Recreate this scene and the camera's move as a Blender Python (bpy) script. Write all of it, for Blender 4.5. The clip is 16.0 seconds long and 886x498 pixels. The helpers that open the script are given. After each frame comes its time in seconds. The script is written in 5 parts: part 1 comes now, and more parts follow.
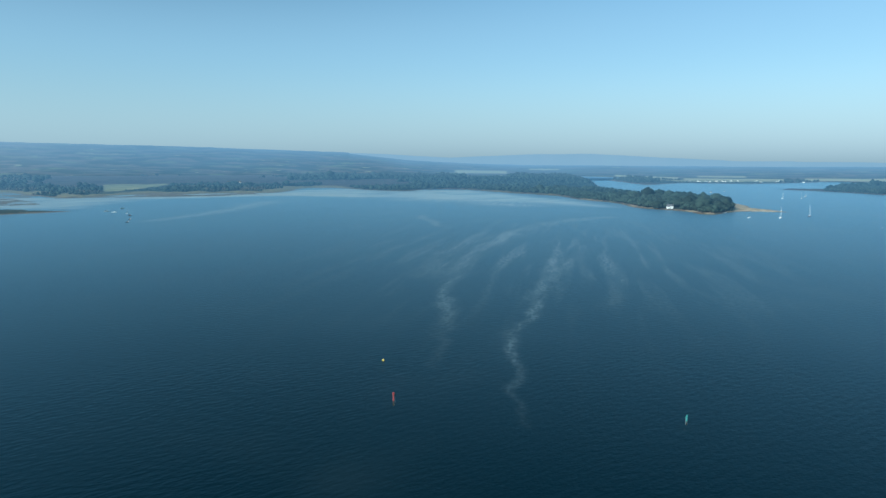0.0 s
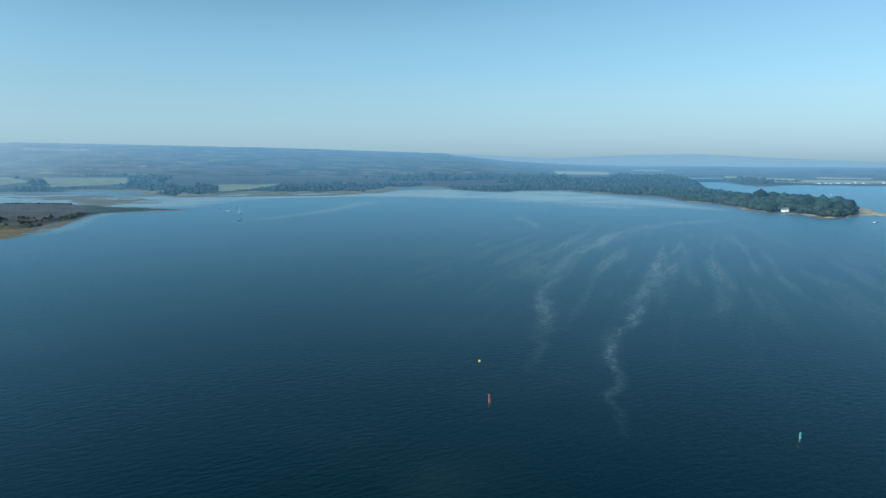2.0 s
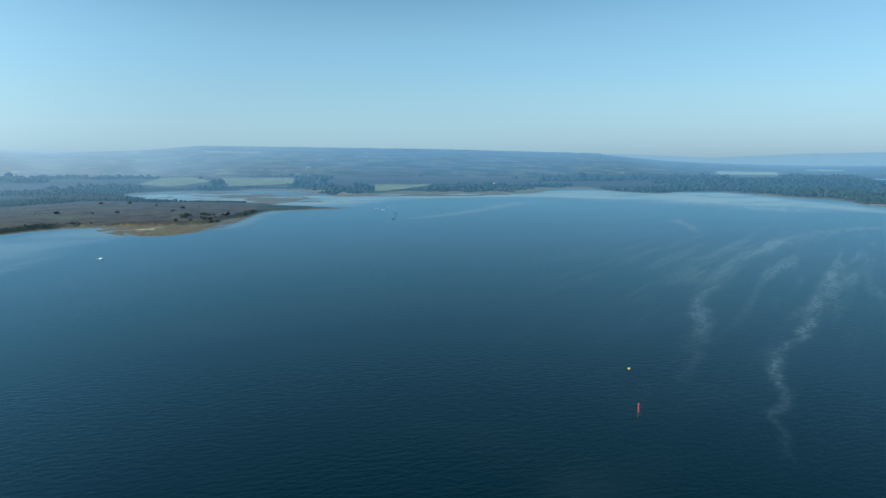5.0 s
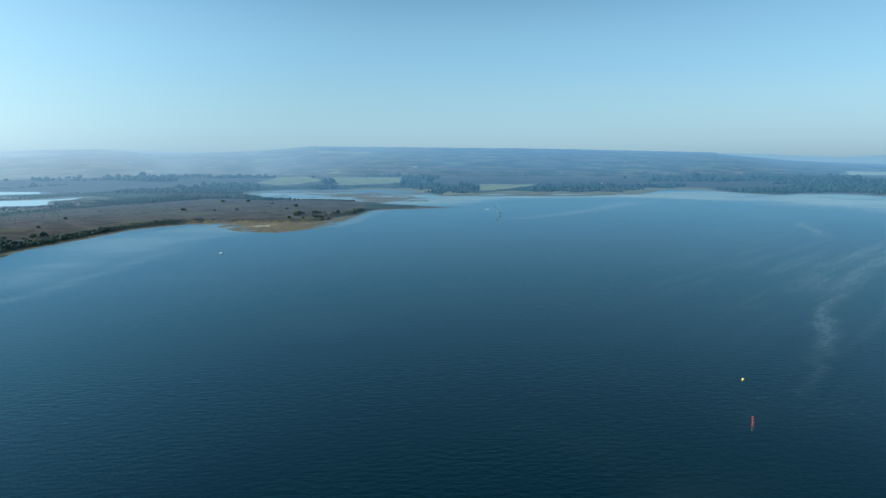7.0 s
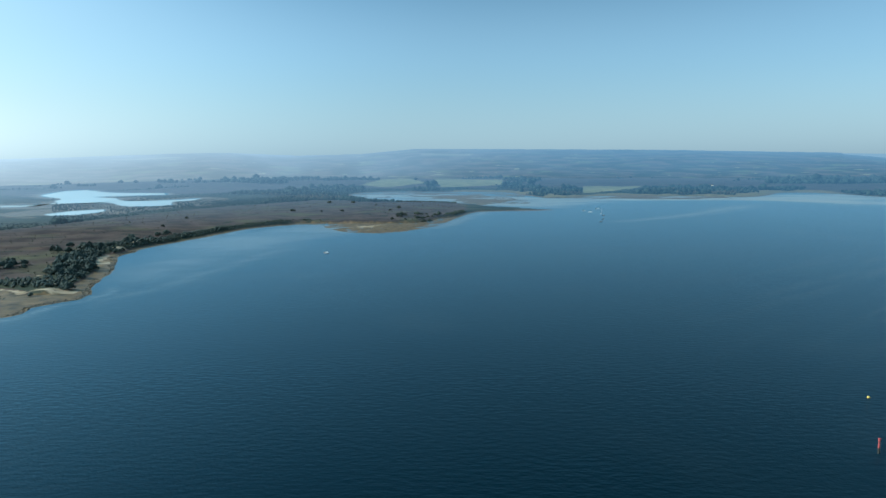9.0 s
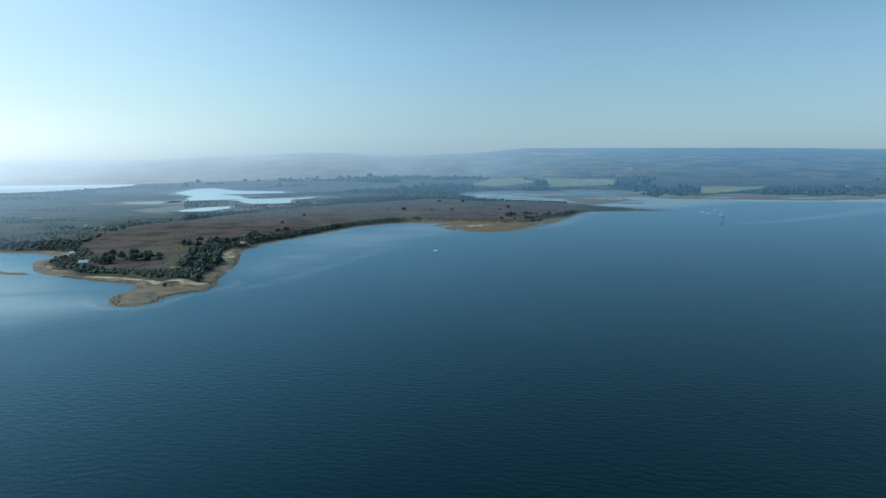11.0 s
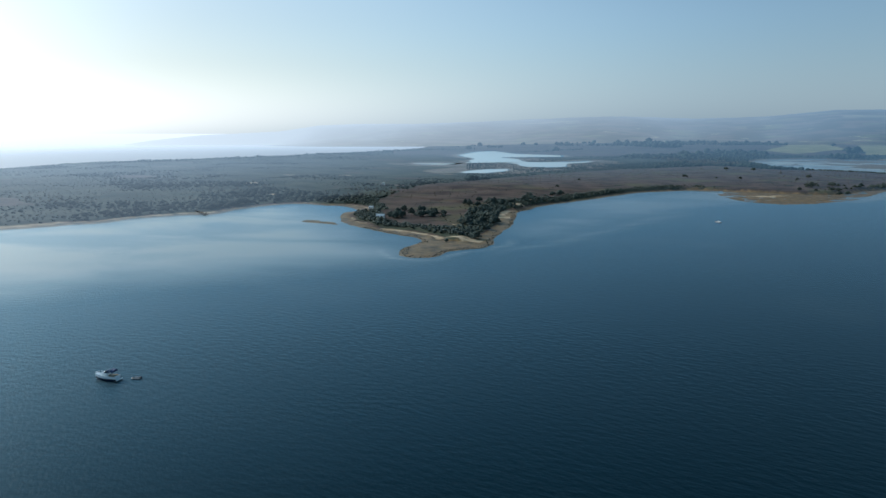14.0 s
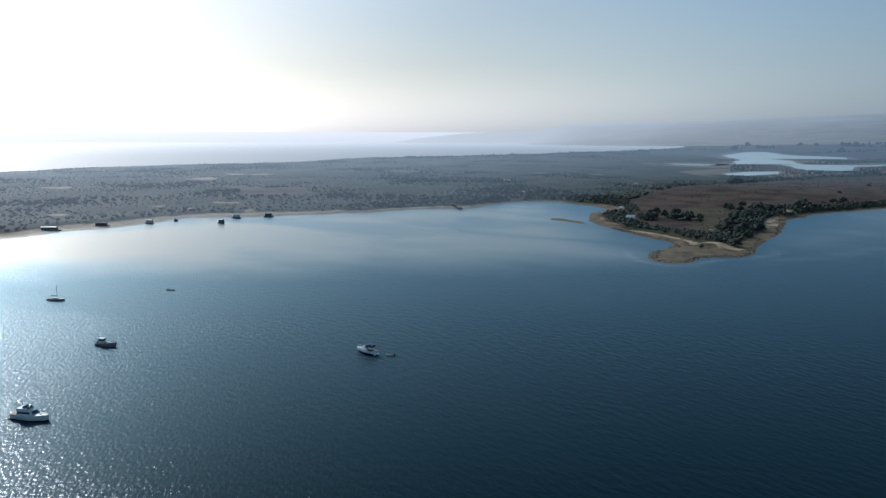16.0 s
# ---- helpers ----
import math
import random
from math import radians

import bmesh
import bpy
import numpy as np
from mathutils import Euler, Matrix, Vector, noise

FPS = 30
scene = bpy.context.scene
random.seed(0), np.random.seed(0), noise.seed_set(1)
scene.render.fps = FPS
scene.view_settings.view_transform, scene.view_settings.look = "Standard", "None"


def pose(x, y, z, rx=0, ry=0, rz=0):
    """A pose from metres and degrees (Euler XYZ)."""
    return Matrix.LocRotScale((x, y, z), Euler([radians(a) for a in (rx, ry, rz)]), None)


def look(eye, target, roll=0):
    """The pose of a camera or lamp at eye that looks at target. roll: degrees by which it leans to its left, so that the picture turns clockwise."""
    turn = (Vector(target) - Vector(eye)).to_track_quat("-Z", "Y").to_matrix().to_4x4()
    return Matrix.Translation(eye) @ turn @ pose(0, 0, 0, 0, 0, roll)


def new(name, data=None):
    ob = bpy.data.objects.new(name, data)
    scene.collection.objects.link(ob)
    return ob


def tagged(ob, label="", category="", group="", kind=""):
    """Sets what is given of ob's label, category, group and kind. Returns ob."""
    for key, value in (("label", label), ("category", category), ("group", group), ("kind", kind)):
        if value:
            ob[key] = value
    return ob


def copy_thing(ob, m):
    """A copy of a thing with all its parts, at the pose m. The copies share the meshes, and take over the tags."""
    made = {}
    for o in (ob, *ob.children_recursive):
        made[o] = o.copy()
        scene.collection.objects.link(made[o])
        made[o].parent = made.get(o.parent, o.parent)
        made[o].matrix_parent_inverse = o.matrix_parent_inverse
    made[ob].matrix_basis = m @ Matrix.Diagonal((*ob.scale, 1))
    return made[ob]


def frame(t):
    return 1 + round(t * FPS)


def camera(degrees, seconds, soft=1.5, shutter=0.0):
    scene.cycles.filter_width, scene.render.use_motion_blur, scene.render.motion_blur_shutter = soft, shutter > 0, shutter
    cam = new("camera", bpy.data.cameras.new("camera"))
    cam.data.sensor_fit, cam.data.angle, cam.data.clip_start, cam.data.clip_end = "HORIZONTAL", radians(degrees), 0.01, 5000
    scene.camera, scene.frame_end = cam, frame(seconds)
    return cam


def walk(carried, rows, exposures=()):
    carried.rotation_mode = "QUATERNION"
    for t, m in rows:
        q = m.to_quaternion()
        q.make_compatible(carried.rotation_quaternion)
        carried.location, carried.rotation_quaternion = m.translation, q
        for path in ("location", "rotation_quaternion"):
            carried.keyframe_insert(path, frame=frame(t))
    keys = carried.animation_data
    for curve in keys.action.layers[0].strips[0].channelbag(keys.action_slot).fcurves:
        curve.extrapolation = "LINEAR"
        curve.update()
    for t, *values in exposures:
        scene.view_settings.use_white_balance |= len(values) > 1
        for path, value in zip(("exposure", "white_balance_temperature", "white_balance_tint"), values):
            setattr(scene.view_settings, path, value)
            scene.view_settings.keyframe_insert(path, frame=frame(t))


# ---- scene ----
cam = camera(64.9, 16.0)
EXPOSURES = [(0, 0.03, 5450, -2), (7, 0.06, 5400, -2), (11, -0.14, 5600, 2), (14, -0.42, 5800, 9), (16, -0.82, 5900, 14)]
PATH = [
    (0, (-0.11, -0.81, 74.92), (8.133, 17.264, 72.564), 0.10),
    (0.5, (-0.06, -0.69, 74.95), (7.511, 17.673, 72.608), 0.10),
    (1, (-0.06, -0.68, 74.96), (6.862, 17.936, 72.620), 0.09),
    (1.5, (-0.07, -0.65, 74.99), (6.210, 18.194, 72.649), 0.09),
    (2, (-0.02, -0.59, 75.06), (5.588, 18.464, 72.725), 0.09),
    (2.5, (0.01, -0.58, 75.13), (4.954, 18.656, 72.798), 0.10),
    (3, (-0.04, -0.66, 75.17), (4.218, 18.746, 72.840), 0.01),
    (3.5, (-0.16, -0.68, 75.24), (3.414, 18.855, 72.903), 0.12),
    (4, (-0.23, -0.66, 75.28), (2.657, 18.995, 72.953), 0.04),
    (6.5, (0.41, 0.07, 75.22), (-0.392, 19.919, 72.878), 0.03),
    (7, (0.42, 0.15, 75.19), (-1.120, 19.956, 72.858), -0.03),
    (7.5, (0.48, 0.14, 75.15), (-1.790, 19.875, 72.833), -0.18),
    (8, (0.55, 0.22, 75.14), (-2.434, 19.858, 72.820), -0.23),
    (8.5, (0.60, 0.33, 75.16), (-3.099, 19.846, 72.850), -0.18),
    (11, (0.11, 0.84, 75.07), (-7.232, 19.302, 72.789), -0.15),
    (11.5, (-0.10, 0.84, 75.06), (-8.361, 18.885, 72.586), -0.13),
    (12, (-0.34, 0.74, 75.03), (-9.503, 18.311, 72.350), -0.10),
    (12.5, (-0.48, 0.65, 74.98), (-10.583, 17.656, 72.041), -0.15),
    (13, (-0.52, 0.42, 74.91), (-11.581, 16.784, 71.747), -0.08),
    (13.5, (-0.48, 0.16, 74.84), (-12.663, 15.689, 71.586), 0.04),
    (14, (-0.38, 0.15, 74.78), (-14.067, 14.359, 71.502), 0.09),
    (14.5, (-0.23, 0.22, 74.72), (-15.192, 13.081, 71.427), 0.10),
    (15, (-0.05, 0.34, 74.70), (-16.107, 11.791, 71.383), 0.19),
    (15.5, (0.19, 0.33, 74.68), (-16.760, 10.401, 71.362), 0.13),
    (16, (0.54, 0.41, 74.69), (-17.234, 8.953, 71.361), 0.17),
]
walk(cam, [(t, look(eye, target, roll)) for t, eye, target, roll in PATH], EXPOSURES)
# light, materials, ground and things
# ---------------------------------------------------------------- light
SUN_BEARING = -104.0   # degrees clockwise from +y
SUN_HEIGHT = 30.0

world = bpy.data.worlds.new("world")
scene.world = world
world.use_nodes = True
wn, wl = world.node_tree.nodes, world.node_tree.links
sky = wn.new("ShaderNodeTexSky")
sky.sky_type = "NISHITA"
sky.sun_disc = False
sky.sun_elevation = radians(SUN_HEIGHT)
sky.sun_rotation = radians(SUN_BEARING)
sky.altitude = 0.0
sky.air_density = 1.0
sky.dust_density = 1.0
sky.ozone_density = 1.1
wn["Background"].inputs["Strength"].default_value = 0.135
veil = wn.new("ShaderNodeMix")   # thin even haze over the whole sky
veil.data_type = "RGBA"
veil.inputs["Factor"].default_value = 0.36
veil.inputs["B"].default_value = (2.2, 3.85, 4.65, 1)
# low haze: greys the sky softly towards the horizon
bright, tint, low, haze = wn.new("ShaderNodeRGBToBW"), wn.new("ShaderNodeMix"), wn.new("ShaderNodeMapRange"), wn.new("ShaderNodeMix")
tint.data_type = haze.data_type = "RGBA"
tint.blend_type = "MULTIPLY"
tint.inputs["Factor"].default_value = 1.0
tint.inputs["B"].default_value = (0.86, 0.94, 1.05, 1)
toward_sky, split = wn.new("ShaderNodeTexCoord"), wn.new("ShaderNodeSeparateXYZ")
wl.new(toward_sky.outputs["Generated"], split.inputs[0])
low.interpolation_type = "SMOOTHSTEP"
for key, value in (("From Min", -0.02), ("From Max", 0.15), ("To Min", 0.8), ("To Max", 0.0)):
    low.inputs[key].default_value = value
wl.new(split.outputs["Z"], low.inputs["Value"])
wl.new(sky.outputs["Color"], bright.inputs[0])
wl.new(bright.outputs[0], tint.inputs["A"])
wl.new(low.outputs["Result"], haze.inputs["Factor"])
wl.new(sky.outputs["Color"], haze.inputs["A"])
wl.new(tint.outputs["Result"], haze.inputs["B"])
wl.new(haze.outputs["Result"], veil.inputs["A"])
# hazy air scatters most light forwards: the sky brightens towards the sun
def sky_span(value, a, b, c, d):
    r = wn.new("ShaderNodeMapRange")
    r.interpolation_type = "SMOOTHSTEP"
    for key, number in (("From Min", a), ("From Max", b), ("To Min", c), ("To Max", d)):
        r.inputs[key].default_value = number
    wl.new(value, r.inputs["Value"])
    return r.outputs["Result"]


def sky_math(kind, a, b):
    m = wn.new("ShaderNodeMath")
    m.operation = kind
    wl.new(a, m.inputs[0])
    wl.new(b, m.inputs[1])
    return m.outputs[0]


_b, _e = radians(SUN_BEARING), radians(SUN_HEIGHT)
TO_SUN = (math.sin(_b) * math.cos(_e), math.cos(_b) * math.cos(_e), math.sin(_e))
near_sun = wn.new("ShaderNodeVectorMath")
near_sun.operation = "DOT_PRODUCT"
near_sun.inputs[1].default_value = TO_SUN
wl.new(toward_sky.outputs["Generated"], near_sun.inputs[0])
cosine = near_sun.outputs["Value"]
glow = sky_math("ADD", sky_span(cosine, 0.0, 0.62, 1.0, 1.36), sky_span(cosine, 0.7, 1.0, 0.0, 0.5))
away = sky_math("MULTIPLY", sky_span(cosine, 0.0, -0.7, 0.0, 0.16), sky_span(split.outputs["Z"], 0.0, 0.12, 1.0, 0.0))
glow = sky_math("SUBTRACT", glow, away)
glow = sky_math("ADD", glow, sky_math("MULTIPLY", sky_span(cosine, 0.25, 0.85, 0.0, 0.5), sky_span(split.outputs["Z"], 0.0, 0.10, 1.0, 0.0)))
# the clear upper sky is darkest at a right angle to the sun
upper = sky_math("ADD", sky_span(cosine, 0.25, 0.82, -0.58, 0.85), sky_span(cosine, -0.1, -0.75, 0.0, 0.62))
high = sky_math("MULTIPLY", upper, sky_span(split.outputs["Z"], 0.14, 0.4, 0.0, 1.0))
glow = sky_math("ADD", glow, high)
lit = wn.new("ShaderNodeVectorMath")
lit.operation = "SCALE"
# warmer round the sun, deeper blue high up
hue = veil.outputs["Result"]
for share, colour in ((sky_span(cosine, 0.15, 0.8, 0.0, 1.0), (1.13, 1.0, 0.88, 1)), (sky_span(split.outputs["Z"], 0.18, 0.42, 0.0, 1.0), (0.52, 0.88, 1.04, 1))):
    turn = wn.new("ShaderNodeMix")
    turn.data_type, turn.blend_type = "RGBA", "MULTIPLY"
    turn.inputs["B"].default_value = colour
    wl.new(share, turn.inputs["Factor"])
    wl.new(hue, turn.inputs["A"])
    hue = turn.outputs["Result"]
wl.new(hue, lit.inputs[0])
wl.new(glow, lit.inputs["Scale"])
wl.new(lit.outputs["Vector"], wn["Background"].inputs["Color"])

sun = new("sun", bpy.data.lights.new("sun", "SUN"))
sun.data.energy = 5.0
sun.data.angle = radians(0.53)
sun.data.color = (1.0, 0.94, 0.84)
sun.matrix_world = look(tuple(100 * v for v in TO_SUN), (0, 0, 0))


# ---------------------------------------------------------------- materials
def mat(name, colour, rough=0.6, metal=0.0, var=0.15, scale=1.0, bump=0.0, bump_scale=8.0, sheen=0.0, island=False):
    """A principled surface whose colour drifts at two scales, with fine relief."""
    m = bpy.data.materials.new(name)
    m.use_nodes = True
    n, l = m.node_tree.nodes, m.node_tree.links
    b = n["Principled BSDF"]
    b.inputs["Roughness"].default_value = rough
    b.inputs["Metallic"].default_value = metal
    geo = n.new("ShaderNodeNewGeometry")
    pos = n.new("ShaderNodeMapping")
    l.new(geo.outputs["Position"], pos.inputs["Vector"])
    big, fine = n.new("ShaderNodeTexNoise"), n.new("ShaderNodeTexNoise")
    for tex, s in ((big, scale * 0.35), (fine, scale * 4.0)):
        tex.inputs["Scale"].default_value = s
        tex.inputs["Detail"].default_value = 4
        l.new(pos.outputs["Vector"], tex.inputs["Vector"])
    add = n.new("ShaderNodeMath")
    add.operation = "ADD"
    l.new(big.outputs["Fac"], add.inputs[0])
    l.new(fine.outputs["Fac"], add.inputs[1])
    last = add
    if island:
        extra = n.new("ShaderNodeMath")
        extra.operation = "ADD"
        l.new(add.outputs[0], extra.inputs[0])
        l.new(geo.outputs["Random Per Island"], extra.inputs[1])
        last = extra
    ramp = n.new("ShaderNodeMapRange")
    ramp.inputs["From Min"].default_value, ramp.inputs["From Max"].default_value = (0.6, 1.9) if island else (0.6, 1.4)
    ramp.inputs["To Min"].default_value, ramp.inputs["To Max"].default_value = 1 - var, 1 + var
    l.new(last.outputs[0], ramp.inputs["Value"])
    mul = n.new("ShaderNodeVectorMath")
    mul.operation = "SCALE"
    mul.inputs[0].default_value = colour
    l.new(ramp.outputs["Result"], mul.inputs["Scale"])
    l.new(mul.outputs["Vector"], b.inputs["Base Color"])
    if bump:
        bp, bt = n.new("ShaderNodeBump"), n.new("ShaderNodeTexNoise")
        bt.inputs["Scale"].default_value = bump_scale
        bt.inputs["Detail"].default_value = 5
        bp.inputs["Strength"].default_value = bump
        bp.inputs["Distance"].default_value = 0.3
        l.new(pos.outputs["Vector"], bt.inputs["Vector"])
        l.new(bt.outputs["Fac"], bp.inputs["Height"])
        l.new(bp.outputs["Normal"], b.inputs["Normal"])
    # a bluish sheen imitates haze on foliage at grazing angles
    if sheen:
        b.inputs["Specular IOR Level"].default_value = 0.15
        b.inputs["Sheen Weight"].default_value = sheen
        b.inputs["Sheen Roughness"].default_value = 0.5
        b.inputs["Sheen Tint"].default_value = (0.7, 0.87, 1.0, 1)
    return m


def ground_material():
    """Heath, wood floor, sand, mud, marsh and pasture, mixed by what grows at each place."""
    m = bpy.data.materials.new("ground")
    m.use_nodes = True
    n, l = m.node_tree.nodes, m.node_tree.links
    b = n["Principled BSDF"]
    b.inputs["Roughness"].default_value = 0.9
    b.inputs["Specular IOR Level"].default_value = 0.1
    geo = n.new("ShaderNodeNewGeometry")

    def tex(scale, detail=5.0):
        t = n.new("ShaderNodeTexNoise")
        t.inputs["Scale"].default_value = scale
        t.inputs["Detail"].default_value = detail
        l.new(geo.outputs["Position"], t.inputs["Vector"])
        return t.outputs["Fac"]

    def two(fac, low, high, a, c):
        r = n.new("ShaderNodeMapRange")
        r.inputs["From Min"].default_value, r.inputs["From Max"].default_value = low, high
        l.new(fac, r.inputs["Value"])
        x = n.new("ShaderNodeMix")
        x.data_type = "RGBA"
        x.inputs["A"].default_value, x.inputs["B"].default_value = (*a, 1), (*c, 1)
        l.new(r.outputs["Result"], x.inputs["Factor"])
        return x.outputs["Result"]

    def over(base, top, zone):
        a = n.new("ShaderNodeAttribute")
        a.attribute_name = zone
        t = n.new("ShaderNodeMath")
        t.operation = "MULTIPLY_ADD"
        l.new(grain, t.inputs[0])
        t.inputs[1].default_value = 0.5
        t.inputs[2].default_value = -0.25
        s = n.new("ShaderNodeMath")
        s.operation = "ADD"
        l.new(a.outputs["Fac"], s.inputs[0])
        l.new(t.outputs[0], s.inputs[1])
        r = n.new("ShaderNodeMapRange")
        r.interpolation_type = "SMOOTHSTEP"
        r.inputs["From Min"].default_value, r.inputs["From Max"].default_value = 0.35, 0.65
        l.new(s.outputs[0], r.inputs["Value"])
        x = n.new("ShaderNodeMix")
        x.data_type = "RGBA"
        l.new(r.outputs["Result"], x.inputs["Factor"])
        l.new(base, x.inputs["A"])
        l.new(top, x.inputs["B"])
        return x.outputs["Result"]

    def over_by(base, top, fac, low, high):
        r = n.new("ShaderNodeMapRange")
        r.inputs["From Min"].default_value, r.inputs["From Max"].default_value = low, high
        l.new(fac, r.inputs["Value"])
        x = n.new("ShaderNodeMix")
        x.data_type = "RGBA"
        l.new(r.outputs["Result"], x.inputs["Factor"])
        l.new(base, x.inputs["A"])
        x.inputs["B"].default_value = (*top, 1)
        return x.outputs["Result"]

    grain = tex(0.25, 8.0)
    colour = two(tex(0.03, 8.0), 0.38, 0.62, (0.040, 0.026, 0.021), (0.090, 0.058, 0.044))
    colour = over_by(colour, (0.082, 0.070, 0.034), tex(0.014, 6.0), 0.54, 0.66)
    colour = over_by(colour, (0.030, 0.028, 0.018), tex(0.045, 6.0), 0.58, 0.66)
    colour = over(colour, two(tex(0.018, 8.0), 0.40, 0.62, (0.018, 0.025, 0.015), (0.050, 0.052, 0.030)), "wood")
    colour = over(colour, two(tex(0.02), 0.35, 0.65, (0.15, 0.14, 0.06), (0.30, 0.26, 0.12)), "field")
    colour = over(colour, two(tex(0.05), 0.35, 0.65, (0.12, 0.098, 0.046), (0.23, 0.175, 0.085)), "marsh")
    colour = over(colour, two(tex(0.12), 0.35, 0.65, (0.058, 0.040, 0.019), (0.19, 0.115, 0.048)), "mud")
    colour = over(colour, two(tex(0.10), 0.35, 0.65, (0.27, 0.19, 0.11), (0.42, 0.31, 0.20)), "sand")
    l.new(colour, b.inputs["Base Color"])
    wet, gleam = n.new("ShaderNodeAttribute"), n.new("ShaderNodeMapRange")   # mud left wet by the tide
    wet.attribute_name = "mud"
    gleam.inputs["To Min"].default_value, gleam.inputs["To Max"].default_value = 0.9, 0.6
    l.new(wet.outputs["Fac"], gleam.inputs["Value"])
    l.new(gleam.outputs["Result"], b.inputs["Roughness"])
    shine = n.new("ShaderNodeMapRange")
    shine.inputs["To Min"].default_value, shine.inputs["To Max"].default_value = 0.1, 0.22
    l.new(wet.outputs["Fac"], shine.inputs["Value"])
    l.new(shine.outputs["Result"], b.inputs["Specular IOR Level"])
    bp = n.new("ShaderNodeBump")
    bp.inputs["Strength"].default_value = 0.6
    bp.inputs["Distance"].default_value = 0.6
    l.new(grain, bp.inputs["Height"])
    l.new(bp.outputs["Normal"], b.inputs["Normal"])
    return m


def water_material(name, body, still=False):
    """Harbour water: a dark body under rippled, blue-tinted gloss; smooth and painted paler where a film or the lee of
    the shore calms it.
    """
    m = bpy.data.materials.new(name)
    m.use_nodes = True
    n, l = m.node_tree.nodes, m.node_tree.links
    n.remove(n["Principled BSDF"])
    geo = n.new("ShaderNodeNewGeometry")

    def tex(scale, detail, stretch=(1, 1, 1), turn=0.0, warp=0.0):
        mp = n.new("ShaderNodeMapping")
        mp.vector_type = "TEXTURE"
        mp.inputs["Scale"].default_value = stretch
        mp.inputs["Rotation"].default_value = (0, 0, radians(turn))
        l.new(geo.outputs["Position"], mp.inputs["Vector"])
        t = n.new("ShaderNodeTexNoise")
        t.inputs["Scale"].default_value = scale
        t.inputs["Detail"].default_value = detail
        t.inputs["Distortion"].default_value = warp
        l.new(mp.outputs["Vector"], t.inputs["Vector"])
        return t.outputs["Fac"]

    def span(fac, a, b, c, d):
        r = n.new("ShaderNodeMapRange")
        r.interpolation_type = "SMOOTHSTEP"
        for key, value in (("From Min", a), ("From Max", b), ("To Min", c), ("To Max", d)):
            r.inputs[key].default_value = value
        l.new(fac, r.inputs["Value"])
        return r.outputs["Result"]

    def calc(kind, a, b):
        c = n.new("ShaderNodeMath")
        c.operation = kind
        for socket, value in zip(c.inputs, (a, b)):
            if isinstance(value, float):
                socket.default_value = value
            else:
                l.new(value, socket)
        return c.outputs[0]

    def given(zone):
        a = n.new("ShaderNodeAttribute")
        a.attribute_name = zone
        return a.outputs["Fac"]

    def blend(fac, a, b):
        x = n.new("ShaderNodeMix")
        x.data_type = "RGBA"
        l.new(fac, x.inputs["Factor"])
        x.inputs["A"].default_value, x.inputs["B"].default_value = (*a, 1), (*b, 1)
        return x.outputs["Result"]

    gusts = tex(0.010, 6, (1, 2.6, 1), -36)
    if still:
        smooth = given("calm")
    else:
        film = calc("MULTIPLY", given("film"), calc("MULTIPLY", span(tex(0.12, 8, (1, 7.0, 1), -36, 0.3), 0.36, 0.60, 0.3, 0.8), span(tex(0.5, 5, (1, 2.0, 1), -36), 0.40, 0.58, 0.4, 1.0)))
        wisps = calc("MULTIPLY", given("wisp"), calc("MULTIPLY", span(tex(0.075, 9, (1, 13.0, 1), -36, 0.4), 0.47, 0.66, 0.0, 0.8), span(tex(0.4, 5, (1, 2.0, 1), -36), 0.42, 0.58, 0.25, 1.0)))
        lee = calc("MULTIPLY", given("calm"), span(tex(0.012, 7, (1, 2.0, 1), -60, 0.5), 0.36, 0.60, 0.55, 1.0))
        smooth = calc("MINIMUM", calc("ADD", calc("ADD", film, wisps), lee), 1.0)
    ripple = calc("MULTIPLY", span(smooth, 0.0, 1.0, 1.0, 0.12), span(gusts, 0.35, 0.65, 0.62, 1.3))
    b1, b2, b3 = (n.new("ShaderNodeBump") for _ in range(3))
    for bump, deep, strength, height in ((b1, 0.5, 0.36, tex(0.30, 3, (1.8, 1, 1), 20)), (b2, 0.16, 2.2, tex(1.05, 2.5, (1.5, 1, 1), -15)), (b3, 0.3, 0.5, tex(0.5, 3, (1.9, 1, 1), 12))):
        bump.inputs["Distance"].default_value = deep
        l.new(calc("MULTIPLY", ripple, strength), bump.inputs["Strength"])
        l.new(height, bump.inputs["Height"])
    l.new(b1.outputs["Normal"], b2.inputs["Normal"])
    fres, mix = n.new("ShaderNodeFresnel"), n.new("ShaderNodeMixShader")
    fres.inputs["IOR"].default_value = 1.333
    l.new(b3.outputs["Normal"], fres.inputs["Normal"])
    under, crisp, broad, both = n.new("ShaderNodeBsdfDiffuse"), n.new("ShaderNodeBsdfGlossy"), n.new("ShaderNodeBsdfGlossy"), n.new("ShaderNodeMixShader")
    # paler where smooth: reflected sky put into the diffuse colour
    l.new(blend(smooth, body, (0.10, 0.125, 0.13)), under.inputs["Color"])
    # gloss tinted blue to deepen the reflected sky, warmer where smooth
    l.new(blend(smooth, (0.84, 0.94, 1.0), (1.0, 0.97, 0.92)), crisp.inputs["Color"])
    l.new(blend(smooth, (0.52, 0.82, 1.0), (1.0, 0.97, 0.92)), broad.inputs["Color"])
    crisp.inputs["Roughness"].default_value = 0.20
    l.new(b2.outputs["Normal"], crisp.inputs["Normal"])
    # ripples too fine to tell apart: a broad soft gloss beside the crisp one
    broad.distribution = "GGX"
    l.new(span(smooth, 0.0, 1.0, 0.56, 0.34), broad.inputs["Roughness"])
    both.inputs["Fac"].default_value = 0.54
    l.new(crisp.outputs[0], both.inputs[1])
    l.new(broad.outputs[0], both.inputs[2])
